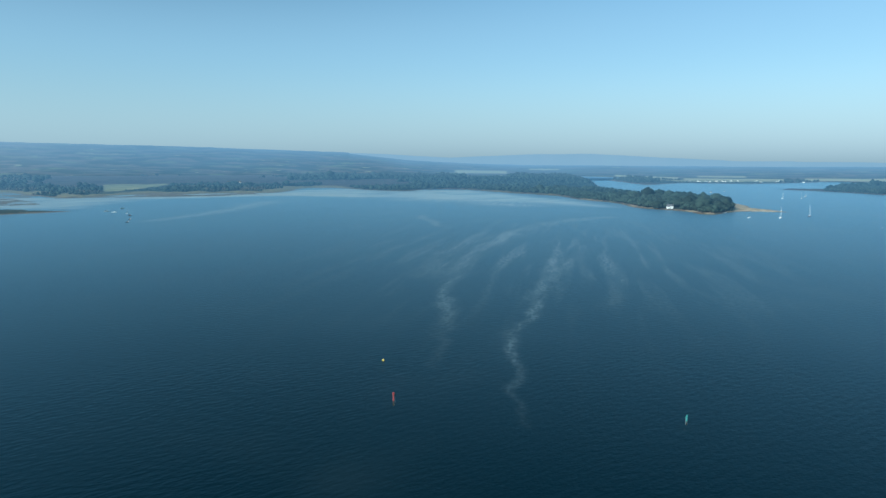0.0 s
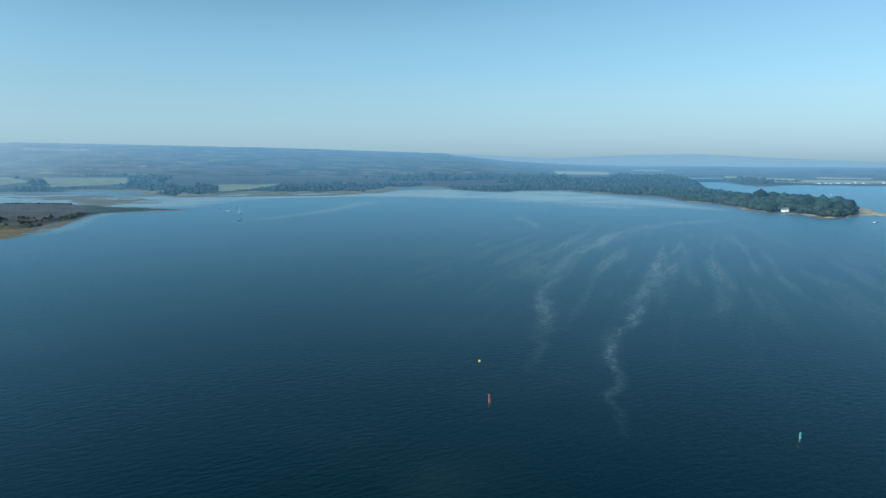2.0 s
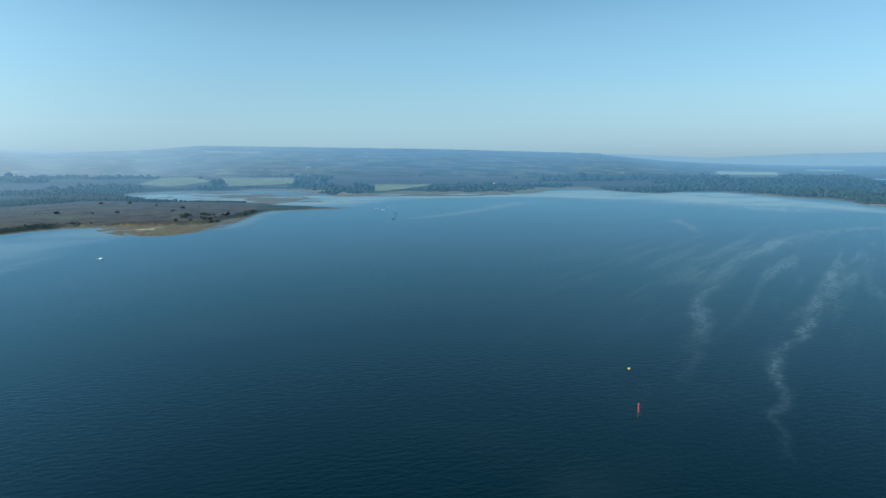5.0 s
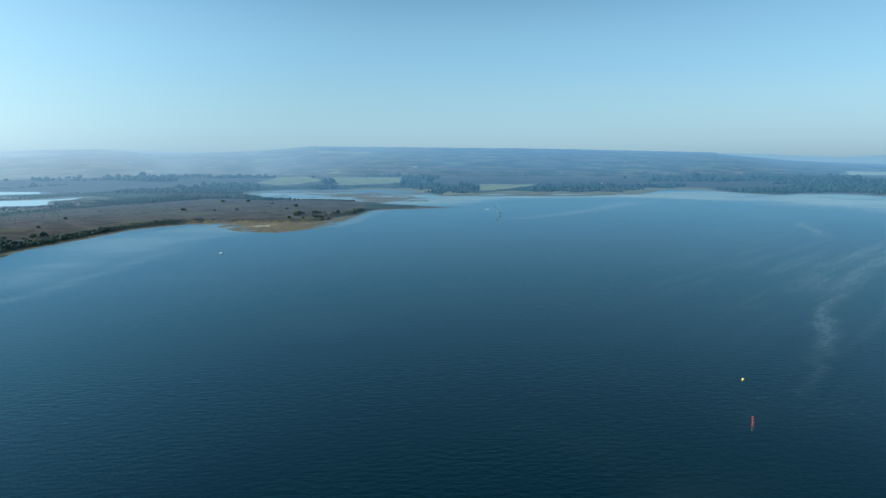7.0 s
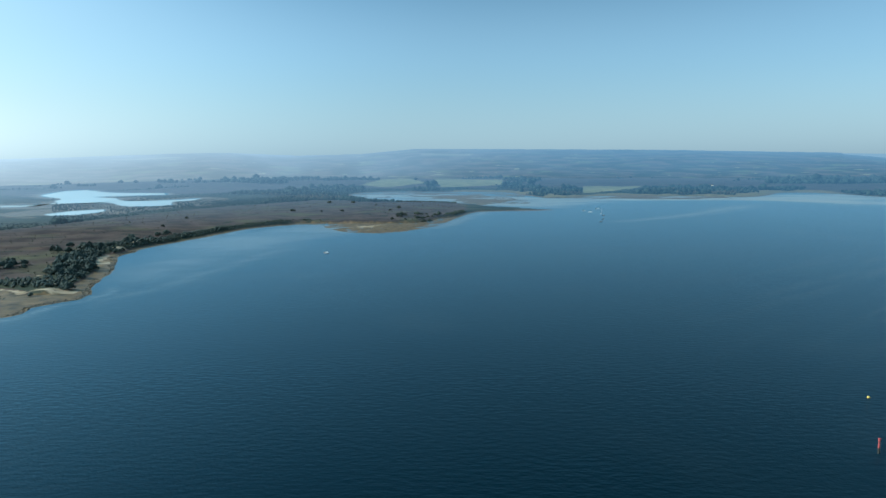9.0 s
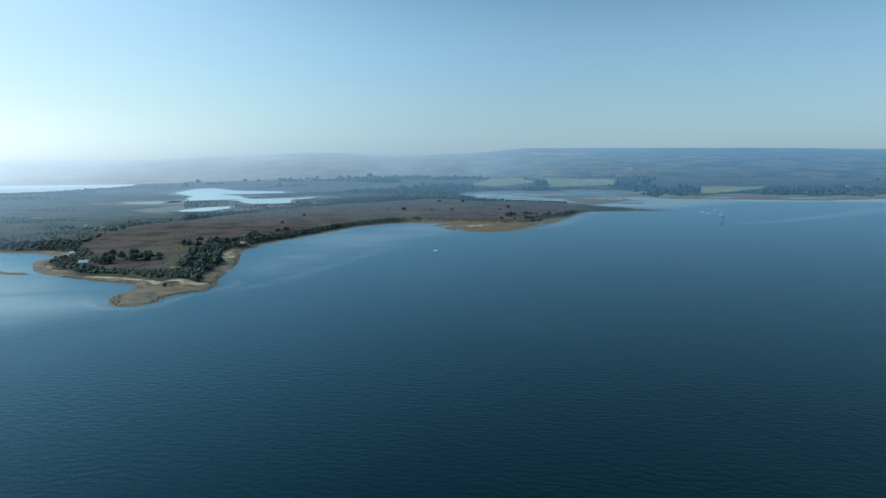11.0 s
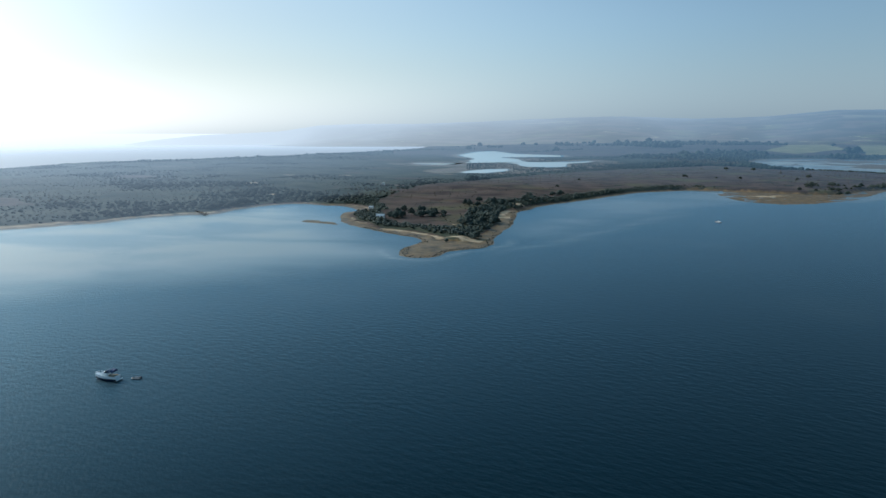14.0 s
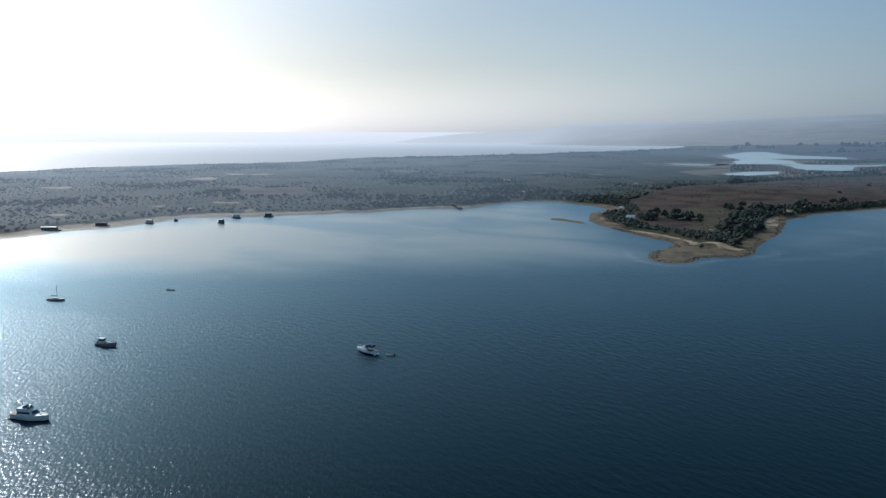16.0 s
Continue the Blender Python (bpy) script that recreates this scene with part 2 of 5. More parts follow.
    shine = calc("SUBTRACT", calc("MULTIPLY", fres.outputs[0], span(smooth, 0.0, 1.0, 0.86, 1.10)), 0.028)
    l.new(calc("MAXIMUM", calc("MINIMUM", shine, 1.0), 0.0), mix.inputs["Fac"])
    l.new(under.outputs[0], mix.inputs[1])
    l.new(both.outputs[0], mix.inputs[2])
    l.new(mix.outputs[0], n["Material Output"].inputs["Surface"])
    return m


def add_haze_glow(m):
    """Paints haze into a surface: darkens its base colour and adds haze-coloured emission."""
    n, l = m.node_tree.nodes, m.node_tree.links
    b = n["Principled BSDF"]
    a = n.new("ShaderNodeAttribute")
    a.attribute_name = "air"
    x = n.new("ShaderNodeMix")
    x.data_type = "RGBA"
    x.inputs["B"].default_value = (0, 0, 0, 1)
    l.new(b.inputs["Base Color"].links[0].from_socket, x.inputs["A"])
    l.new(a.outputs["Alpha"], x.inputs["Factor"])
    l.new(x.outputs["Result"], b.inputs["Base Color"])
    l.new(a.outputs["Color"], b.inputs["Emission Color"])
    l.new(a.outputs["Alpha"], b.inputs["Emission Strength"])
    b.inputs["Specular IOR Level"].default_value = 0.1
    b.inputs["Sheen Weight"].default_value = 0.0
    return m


def distance_material():
    """Far hills and the ring below the horizon: woods, heath and pasture, with haze painted over them as glow."""
    m = bpy.data.materials.new("far_distance")
    m.use_nodes = True
    n, l = m.node_tree.nodes, m.node_tree.links
    b = n["Principled BSDF"]
    b.inputs["Roughness"].default_value = 1.0
    b.inputs["Specular IOR Level"].default_value = 0.0
    place = n.new("ShaderNodeAttribute")
    place.attribute_name = "place"

    def patches(colour, tone, scale, detail, low, high):
        t, cut, x = n.new("ShaderNodeTexNoise"), n.new("ShaderNodeMapRange"), n.new("ShaderNodeMix")
        t.inputs["Scale"].default_value = scale
        t.inputs["Detail"].default_value = detail
        l.new(place.outputs["Vector"], t.inputs["Vector"])
        cut.inputs["From Min"].default_value, cut.inputs["From Max"].default_value = low, high
        l.new(t.outputs["Fac"], cut.inputs["Value"])
        x.data_type = "RGBA"
        l.new(cut.outputs["Result"], x.inputs["Factor"])
        if isinstance(colour, tuple):
            x.inputs["A"].default_value = (*colour, 1)
        else:
            l.new(colour, x.inputs["A"])
        x.inputs["B"].default_value = (*tone, 1)
        return x.outputs["Result"]

    colour = patches((0.058, 0.048, 0.040), (0.11, 0.078, 0.062), 0.006, 6, 0.42, 0.58)
    colour = patches(colour, (0.10, 0.115, 0.05), 0.0045, 4, 0.55, 0.60)
    colour = patches(colour, (0.010, 0.020, 0.014), 0.0055, 8, 0.46, 0.54)
    colour = patches(colour, (0.30, 0.28, 0.15), 0.0085, 3, 0.665, 0.69)
    pasture, x = n.new("ShaderNodeAttribute"), n.new("ShaderNodeMix")
    pasture.attribute_name = "field"
    x.data_type = "RGBA"
    x.inputs["B"].default_value = (0.34, 0.30, 0.17, 1)
    l.new(colour, x.inputs["A"])
    l.new(pasture.outputs["Fac"], x.inputs["Factor"])
    l.new(x.outputs["Result"], b.inputs["Base Color"])
    return add_haze_glow(m)


M_GROUND = ground_material()
# the _FAR surfaces and M_SEA carry haze painted in as glow
M_GROUND_FAR = add_haze_glow(ground_material())
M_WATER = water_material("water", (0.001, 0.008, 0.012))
# pale body colour imitates the sky mirrored in still water
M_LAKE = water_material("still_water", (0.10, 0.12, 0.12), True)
M_FAR = distance_material()
M_SEA = add_haze_glow(mat("far_sea", (0.05, 0.075, 0.09), 0.4, var=0.2, scale=0.004, bump=0.4, bump_scale=0.3))
M_LEAF = mat("foliage", (0.048, 0.056, 0.040), 0.85, var=0.3, scale=0.15, bump=0.8, bump_scale=1.2, sheen=0.1, island=True)
M_BROWN_FAR = add_haze_glow(mat("far_brown_scrub", (0.058, 0.049, 0.032), 0.9, var=0.45, scale=0.1, island=True))
M_LEAF_FAR = add_haze_glow(mat("far_foliage", (0.022, 0.031, 0.023), 0.9, var=0.75, scale=0.04, island=True))
M_THICKET_FAR = add_haze_glow(mat("far_thicket", (0.034, 0.038, 0.029), 0.95, var=0.8, scale=0.012))
M_PINE = mat("dark_foliage", (0.050, 0.057, 0.043), 0.85, var=0.3, scale=0.2, bump=0.8, bump_scale=1.5, sheen=0.05, island=True)
M_BARK = mat("bark", (0.09, 0.065, 0.045), 0.9, var=0.3, scale=3, bump=0.5)
M_WHITE = mat("white_gelcoat", (0.72, 0.72, 0.70), 0.25, var=0.05)
M_HULL_DARK = mat("navy_gelcoat", (0.02, 0.03, 0.06), 0.25, var=0.1)
M_GLASS = mat("tinted_glass", (0.02, 0.025, 0.03), 0.08, var=0.1)
M_STEEL = mat("stainless_steel", (0.6, 0.6, 0.6), 0.3, 1.0, var=0.1)
M_RUBBER = mat("grey_rubber", (0.17, 0.175, 0.18), 0.7)
M_CANVAS = mat("blue_canvas", (0.04, 0.06, 0.12), 0.85, var=0.2)
M_TEAK = mat("teak_deck", (0.30, 0.19, 0.10), 0.7, var=0.25, scale=4)
M_RED = mat("red_paint", (0.32, 0.055, 0.05), 0.5, var=0.2, scale=2)
M_GREEN = mat("green_paint", (0.10, 0.36, 0.30), 0.5, var=0.2, scale=2)
M_YELLOW = mat("yellow_paint", (0.72, 0.47, 0.08), 0.5, var=0.1)
M_WEED = mat("weedy_timber", (0.035, 0.032, 0.025), 0.8, var=0.4, scale=3, bump=0.4)
M_TIMBER = mat("grey_timber", (0.14, 0.115, 0.09), 0.85, var=0.3, scale=3, bump=0.4)
M_RENDER = mat("white_render", (0.66, 0.64, 0.60), 0.9, var=0.08, scale=1)
M_SLATE = mat("slate_roof", (0.10, 0.10, 0.11), 0.7, var=0.25, scale=2, bump=0.3)
M_PALE_ROOF = mat("pale_sheet_roof", (0.42, 0.43, 0.43), 0.5, var=0.12, scale=1)
M_STONE = mat("grey_stone", (0.28, 0.26, 0.22), 0.9, var=0.3, scale=2, bump=0.5)

# ---------------------------------------------------------------- outlines of land and water
GOATHORN = [(2400, 3300), (2150, 2900), (1600, 2100), (1290, 1530), (1140, 1060), (1025, 908), (1006, 815), (962, 858), (905, 850), (845, 822),
            (835, 838), (862, 900), (860, 940), (853, 985), (860, 1032), (905, 1118), (930, 1195), (948, 1332), (1004, 1482), (1007, 1616), (992, 1714),
            (1000, 1826), (1000, 1956), (990, 2070)]
BRANDS = [(878, 2074), (777, 1969), (728, 2025), (705, 2142), (681, 2270), (630, 2370), (540, 2330), (460, 2120), (381, 1985), (314, 2001), (235, 2002), (183, 2008),
          (125, 2036), (77, 2067), (25, 2004), (-49, 1936), (-95, 1840), (-150, 1861), (-240, 2100), (-326, 2287), (-529, 2281), (-682, 2272),
          (-740, 2050), (-620, 1760), (-470, 1530)]
SPIT = [(-430, 1525), (-322, 1502), (-250, 1439), (-189, 1348), (-81, 1308), (-115, 1276), (-156, 1259), (-194, 1236), (-214, 1208), (-216, 1074),
        (-215, 1001), (-213, 899), (-225, 846), (-237, 799), (-255, 787), (-300, 796), (-340, 840), (-369, 885), (-397, 897), (-416, 872), (-438, 815), (-436, 765),
        (-432, 701), (-430, 636), (-426, 585)]
JERRY = [(-417, 560), (-409, 529), (-368, 469), (-334, 414), (-321, 390), (-297, 353), (-300, 336), (-303, 318), (-294, 300), (-300, 289), (-313, 286), (-332, 303),
         (-339, 319), (-344, 337), (-365, 347), (-392, 347), (-429, 353), (-457, 358), (-488, 376), (-523, 406), (-533, 432), (-567, 444), (-593, 438),
         (-625, 428), (-633, 398), (-627, 370), (-616, 345), (-600, 317)]
BRAMBLE = [(-614, 284), (-618, 254), (-608, 221), (-613, 199), (-611, 180), (-617, 152), (-618, 108), (-626, 82), (-630, 57), (-610, 28), (-591, 1), (-585, -34),
           (-576, -45), (-564, -62), (-540, -110), (-520, -220), (-620, -900), (-1300, -900)]
SEA_SIDE = [(-1400, -400), (-1462, -171), (-1554, -57), (-1607, 81), (-1631, 236), (-1655, 400), (-1765, 545), (-1852, 871), (-1943, 1266), (-2085, 1592),
            (-2261, 2001), (-2565, 2485), (-2900, 2850), (-3250, 3000), (-3700, 2950), (-4200, 2700), (-4700, 2350), (-5200, 2500), (-6500, 5000), (-5000, 7500),
            (5000, 7500), (7000, 3000), (4600, 2500), (3750, 2446), (3309, 2401), (2791, 2281), (2556, 2252), (2445, 2293), (2355, 2404), (2260, 2439), (1985, 2270),
            (2025, 2414), (2488, 3250)]
MAINLAND = GOATHORN + BRANDS + SPIT + JERRY + BRAMBLE + SEA_SIDE
ISLAND = [(2000, 1664), (1960, 1500), (1935, 1420), (1870, 1240), (1830, 1060), (1950, 880), (2500, 760), (3300, 1000), (3200, 1600), (2700, 1800), (2350, 1720), (2100, 1600)]
LITTLE_SEA = [(-1275, 1222), (-1170, 1222), (-1225, 1370), (-1315, 1480), (-1410, 1600), (-1640, 1785), (-1880, 2150), (-1905, 2290), (-1610, 2050), (-1400, 2030), (-1300, 1890), (-1345, 1830),
              (-1400, 1715), (-1280, 1640), (-1130, 1490), (-1055, 1580), (-1050, 1680), (-1000, 1560), (-1000, 1480), (-905, 1330), (-970, 1285), (-1120, 1400)]
POND = [(-930, 1022), (-950, 1105), (-935, 1165), (-892, 1105), (-870, 1015), (-900, 998)]
BAR = [(-501, 343), (-505, 352), (-495, 358), (-486, 354), (-478, 359), (-466, 355), (-458, 352), (-468, 348), (-478, 346), (-488, 342)]
FIELD_A = [(-55, 2105), (-65, 2650), (150, 2700), (104, 2420), (25, 2240)]
FIELD_B = [(-866, 3600), (-489, 3573), (-388, 2763), (-566, 2487)]
FIELD_C = [(-933, 2652), (-1131, 3544), (-1020, 3700), (-746, 2973), (-765, 2476)]
FIELD_D = [(1671, 3437), (1900, 3750), (2080, 3900), (2180, 3800), (1922, 3358)]
FIELD_E = [(2400, 2560), (2480, 2900), (3100, 2800), (2950, 2380), (2600, 2400)]
FLATS = [(-420, 892), (-345, 838), (-302, 797), (-237, 797), (-212, 900), (-214, 1010), (-222, 1090), (-240, 1060), (-248, 980), (-262, 948), (-283, 938), (-321, 926), (-367, 921), (-412, 915)]
HEATH = [(-440, 380), (-398, 386), (-366, 393), (-388, 424), (-430, 480), (-470, 560), (-450, 700), (-450, 870), (-400, 920), (-300, 880), (-250, 900), (-230, 1010), (-230, 1200), (-300, 1480), (-440, 1510), (-520, 1480),
         (-640, 1580), (-740, 1300), (-755, 1140), (-740, 930), (-705, 780), (-660, 640), (-610, 540), (-560, 478), (-500, 430)]


def smooth_loop(points, step=5.0, jag=1.6, seed=0):
    """A closed curve through the points, with a fine ragged edge."""
    p = np.array(points, float)
    out = []
    for i in range(len(p)):
        a, b, c, d = p[i - 1], p[i], p[(i + 1) % len(p)], p[(i + 2) % len(p)]
        far = min(np.hypot(*b), np.hypot(*c))
        k = int(np.clip(np.hypot(*(c - b)) / max(step, far * 0.009), 1, 60))
        for s in np.arange(k) / k:
            q = 0.5 * (2 * b + (c - a) * s + (2 * a - 5 * b + 4 * c - d) * s * s + (3 * b - a - 3 * c + d) * s ** 3)
            n1 = noise.noise_vector((q[0] * 0.03, q[1] * 0.03, seed)) * 1.5 + noise.noise_vector((q[0] * 0.11, q[1] * 0.11, seed)) * 1.3 + noise.noise_vector((q[0] * 0.31, q[1] * 0.31, seed)) * 0.7
            out.append(q + np.array((n1.x, n1.y)) * jag)
    return np.array(out)


def inside(px, py, loop):
    hit = np.zeros(len(px), bool)
    a, b = loop, np.roll(loop, -1, 0)
    for (x1, y1), (x2, y2) in zip(a, b):
        if y1 == y2:
            continue
        hit ^= ((y1 > py) != (y2 > py)) & (px < (x2 - x1) * (py - y1) / (y2 - y1) + x1)
    return hit


def shore_distance(px, py, loop):
    best = np.full(len(px), 1e18)
    a, b = loop, np.roll(loop, -1, 0)
    for p, q in zip(a, b):
        d = q - p
        s = np.clip(((px - p[0]) * d[0] + (py - p[1]) * d[1]) / max(d @ d, 1e-9), 0, 1)
        np.minimum(best, (px - p[0] - s * d[0]) ** 2 + (py - p[1] - s * d[1]) ** 2, out=best)
    return np.sqrt(best)


def step(lo, hi, v):
    s = np.clip((v - lo) / (hi - lo), 0, 1)
    return s * s * (3 - 2 * s)


def waves(px, py, size, seed, octaves=3):
    """Smooth value noise on arrays, about -1 to 1."""
    rng = np.random.RandomState(seed)
    table = rng.uniform(-1, 1, (64, 64))
    total, amp, norm = np.zeros(len(px)), 1.0, 0.0
    for _ in range(octaves):
        u, v = px / size + 1000.3, py / size + 1000.7
        i, j = np.floor(u).astype(int), np.floor(v).astype(int)
        fu, fv = u - i, v - j
        fu, fv = fu * fu * (3 - 2 * fu), fv * fv * (3 - 2 * fv)
        i0, i1, j0, j1 = i % 64, (i + 1) % 64, j % 64, (j + 1) % 64
        total += amp * ((table[i0, j0] * (1 - fu) + table[i1, j0] * fu) * (1 - fv) + (table[i0, j1] * (1 - fu) + table[i1, j1] * fu) * fv)
        norm += amp
        amp, size = amp * 0.5, size * 0.5
    return total / norm * 1.4


SHORES = [(smooth_loop(MAINLAND, seed=1), 1), (smooth_loop(ISLAND, seed=2), 1), (smooth_loop(BAR, 3, 1.2, 3), 1),
          (smooth_loop(LITTLE_SEA, 14, 2.5, 4), -1), (smooth_loop(POND, 10, 2.0, 5), -1)]
HEATH_LOOP = smooth_loop(HEATH, 30, 6, 6)
FLATS_LOOP = smooth_loop(FLATS, 12, 2.0, 8)
FIELDS = [np.array(fl, float) for fl in (FIELD_A, FIELD_B, FIELD_C, FIELD_D, FIELD_E)]


GLADES = [(-1072, 128, 26), (-966, -56, 16), (-1169, 192, 18), (-1150, 226, 20), (-681, 66, 7), (-724, 101, 7), (-716, 114, 6), (-674, -40, 9), (-648, 114, 6), (-711, 42, 6), (-883, 520, 14), (-716, 459, 8),
          (-996, 662, 12), (-953, 748, 12), (-436, 560, 7), (-452, 605, 7), (-390, 482, 6), (-345, 378, 4), (-362, 393, 3), (-380, 407, 3), (-330, 365, 4)]


SAND_RIDGE = [(-416, 359), (-380, 362), (-350, 357), (-323, 357), (-312, 358), (-319, 373), (-331, 392), (-319, 373), (-312, 358), (-323, 357), (-321, 337), (-322, 320), (-317, 304), (-322, 320), (-321, 337), (-323, 357), (-350, 357), (-380, 362)]
SAND_SPOTS = [(-395, 486), (-438, 560), (-459, 627)]


def land(px, py):
    """Distance from the waterline (inland positive), ground height and the zones at places given as arrays."""
    sd = np.full(len(px), -1e9)
    for loop, sign in SHORES:
        d = shore_distance(px, py, loop)
        d = np.where(inside(px, py, loop), d, -d)
        sd = np.maximum(sd, d) if sign > 0 else np.minimum(sd, -d)
    rng, bearing = np.hypot(px, py), np.degrees(np.arctan2(px, py))
    n1, n2, n3 = waves(px, py, 40, 11), waves(px, py, 160, 12), waves(px, py, 9, 13)
    beach = 13 + 5 * n1
    beach = beach + 3 * np.exp(-((px + 320) ** 2 + (py - 320) ** 2) / 55 ** 2)
    cliffy = (px < -150) & (py > 540) & (py < 1560)
    beach = np.where(cliffy, beach * 0.5, beach)
    beach = np.where((px < -540) & (py < 200), beach * 1.6, beach)
    goat = (px > 800) & (py < 2100)
    beach = np.where(goat & (px > 850), beach * 0.75, beach)
    near = np.clip(sd, 0, None)
    h = np.where(sd < 0, sd * 0.06, np.where(goat, 0.17, 0.055) * np.minimum(near, beach))
    h = h + np.clip(near - beach, 0, 8) * np.where(cliffy, 0.42, 0.22) * (1 + 0.3 * n1) + 2.6 * step(15, 260, near) * (1 + 0.6 * n2)
    rise = step(1900, 3900, rng) * step(-44, -30, bearing) * (1 - step(36, 44, bearing))
    h = h + 19 * rise * (near > 0) * step(0, 120, near) + 0.25 * n3 * step(2, 20, near)
    tip = np.hypot(px + 312, py - 308) < 48
    h = np.where(tip & (sd > 0), np.minimum(h, 0.55 + 0.15 * n3), h)
    crest = shore_distance(px, py, np.array(SAND_RIDGE, float))
    h = np.where((sd > 0) & tip, h * 0.75 + 0.35 * np.exp(-(crest / 5) ** 2), h)
    flats = inside(px, py, FLATS_LOOP) & (sd > 0)
    bar = np.exp(-((px + 319 - 0.83 * (py - 849) + 5 * n3) ** 2 + 0.12 * (py - 885) ** 2) / 12 ** 2)
    h = np.where(flats, np.minimum(h, 0.10 + 0.005 * near + 0.5 * bar + 0.5 * n3 + 0.25 * n1), h)
    lake = np.minimum(shore_distance(px, py, SHORES[3][0]), shore_distance(px, py, SHORES[4][0]))
    lowland = np.exp(-((px + 1010) ** 2 + (py - 1270) ** 2) / 420 ** 2)
    h = np.where(sd > 0, h * (1 - 0.7 * lowland) * (0.15 + 0.85 * step(50, 420, lake)), h)
    # creek behind the spit: banks of mud that just clear the water
    creek = step(0, 30, -sd) * (py > 1560 + 120 * n2 + 40 * n1) * (py < 2300) * (px < -90 + 140 * n2) * (px > -760)
    h = np.where((creek > 0) & (sd < 0), np.where(waves(px * 0.6, py, 70, 21) + 0.6 * n1 + 0.3 * n3 > -0.1, 0.10, -0.5), h)
    mudfar = (sd < 0) & (px > -150) & (px < 330) & (py > 1830) & (py < 2080)
    h = np.where(mudfar & (waves(px, py, 120, 22) + 0.3 * n1 > 0.02), 0.15, h)
    heath = inside(px, py, HEATH_LOOP) & (sd > beach + 17 + 6 * n3)
    field = np.zeros(len(px), bool)
    for loop in FIELDS:
        field |= inside(px, py, loop)
    sandy = (sd > 0) & ((sd < beach) | flats)
    # sand on the sheltered side of the point and at a few pockets, mud and stones on the rest
    bay = (px < -330) & (py < 470) & (py > 330) & (px > -660)
    pocket = waves(px, py, 70, 31) > 0.25
    spit_sand = (flats & (bar > 0.66 + 0.5 * n3 + 0.3 * waves(px, py, 22, 23))) | ((np.hypot(px + 222, py - 1160) < 45) & (sd > 5))
    jetty_shore = (px < -540) & (py < 330)
    sand = sandy & (sd > beach * np.where(bay, 0.72, np.where(goat, 0.2, 0.55)) + 2.0 * n3) & (bay | goat | spit_sand | jetty_shore | (pocket & ~flats & (rng < 1200)))
    east = (px > -475) & (py > 365) & (py < 720) & (px > -300 - 0.6 * (py - 330))
    spots = np.zeros(len(px), bool)
    for cx, cy in SAND_SPOTS:
        spots |= np.hypot(px - cx, (py - cy) * 0.6) < 6 + 3 * n3
    sand = (sand & ~east & ~tip) | ((crest < 1.2 + 1.0 * n3) & (sd > 1)) | (spots & (sd > 3) & (sd < 16))
    mud = (sandy & ~sand) | (h < 0.35) | tip
    brands = (py > 1850) & (px > -150) & (px < 700) & (sd < 105) | ((py > 2080) & (px <= -120) & (px > -500) & (sd < 70))
    marsh = ((sd > 4) & (sd < 70 + 35 * n1) & brands) | (flats & (bar > 0.12) & (bar < 0.5) & (py > 850))
    marsh |= (px > 900) & (py > 1500) & (sd > beach * 0.6) & (sd < beach + 8)
    glade = np.zeros(len(px), bool)
    for cx, cy, size in GLADES:
        glade |= np.hypot(px - cx, (py - cy)) < size * (1 + 0.4 * n3)
    sand = sand | glade | ((px > 780) & (rng < 1650) & (bearing > 46.7) & (sd > 1.5))
    wood = (sd > beach + 2) & ~heath & ~field & ~marsh & ~flats & ~glade 
    openland = (waves(px, py, 520, 41) > 0.22) & (rng > 2350) & (bearing > -42)
    studland = (waves(px, py, 90, 42) > 0.62) & (bearing < -42) & (rng > 800)
    plain = (bearing < 12) & (bearing > -48) & (rng > 2550 + 250 * n2)
    wood &= ~openland & ~studland & ~(plain & (waves(px, py, 300, 43) < 0.35))
    return sd, h, rng, bearing, dict(sand=sand, mud=mud, marsh=marsh, wood=wood, field=field, heath=heath, flats=flats, lake=lake, crest=crest)


def mesh_object(name, verts, faces, material, smooth=True):
    me = bpy.data.meshes.new(name)
    verts, faces = np.asarray(verts, np.float32), np.asarray(faces, np.int32)
    k = faces.shape[1]
    me.vertices.add(len(verts))
    me.vertices.foreach_set("co", verts.ravel())
    me.loops.add(faces.size)
    me.loops.foreach_set("vertex_index", faces.ravel())
    me.polygons.add(len(faces))
    me.polygons.foreach_set("loop_start", np.arange(0, faces.size, k, dtype=np.int32))
    if smooth:
        me.polygons.foreach_set("use_smooth", np.ones(len(faces), bool))
    me.materials.append(material)
    me.update(calc_edges=True)
    me.validate()
    return new(name, me)


# ---------------------------------------------------------------- ground
radii = np.exp(np.concatenate([np.arange(math.log(270), math.log(1300), 0.0042), np.arange(math.log(1300), math.log(4000), 0.006)]))
bearings = np.radians(np.arange(-128, 70, 0.24))
RR, BB = np.meshgrid(radii, bearings, indexing="ij")
gx, gy = (RR * np.sin(BB)).ravel(), (RR * np.cos(BB)).ravel()
sd, gh, grng, gbear, zones = land(gx, gy)


def soften(a):
    a = a.reshape(RR.shape).astype(np.float32)
    for _ in range(2):
        a = (np.roll(a, 1, 0) + 2 * a + np.roll(a, -1, 0)) / 4
        a = (np.roll(a, 1, 1) + 2 * a + np.roll(a, -1, 1)) / 4
    return a.ravel()


zones = {k: soften(m) for k, m in zones.items() if k not in ("lake", "flats", "heath", "crest")}
ids = np.arange(len(gx)).reshape(RR.shape)
quads = np.stack([ids[:-1, :-1], ids[:-1, 1:], ids[1:, 1:], ids[1:, :-1]], -1).reshape(-1, 4)
quads = quads[(gh[quads].max(1) > -0.6)]


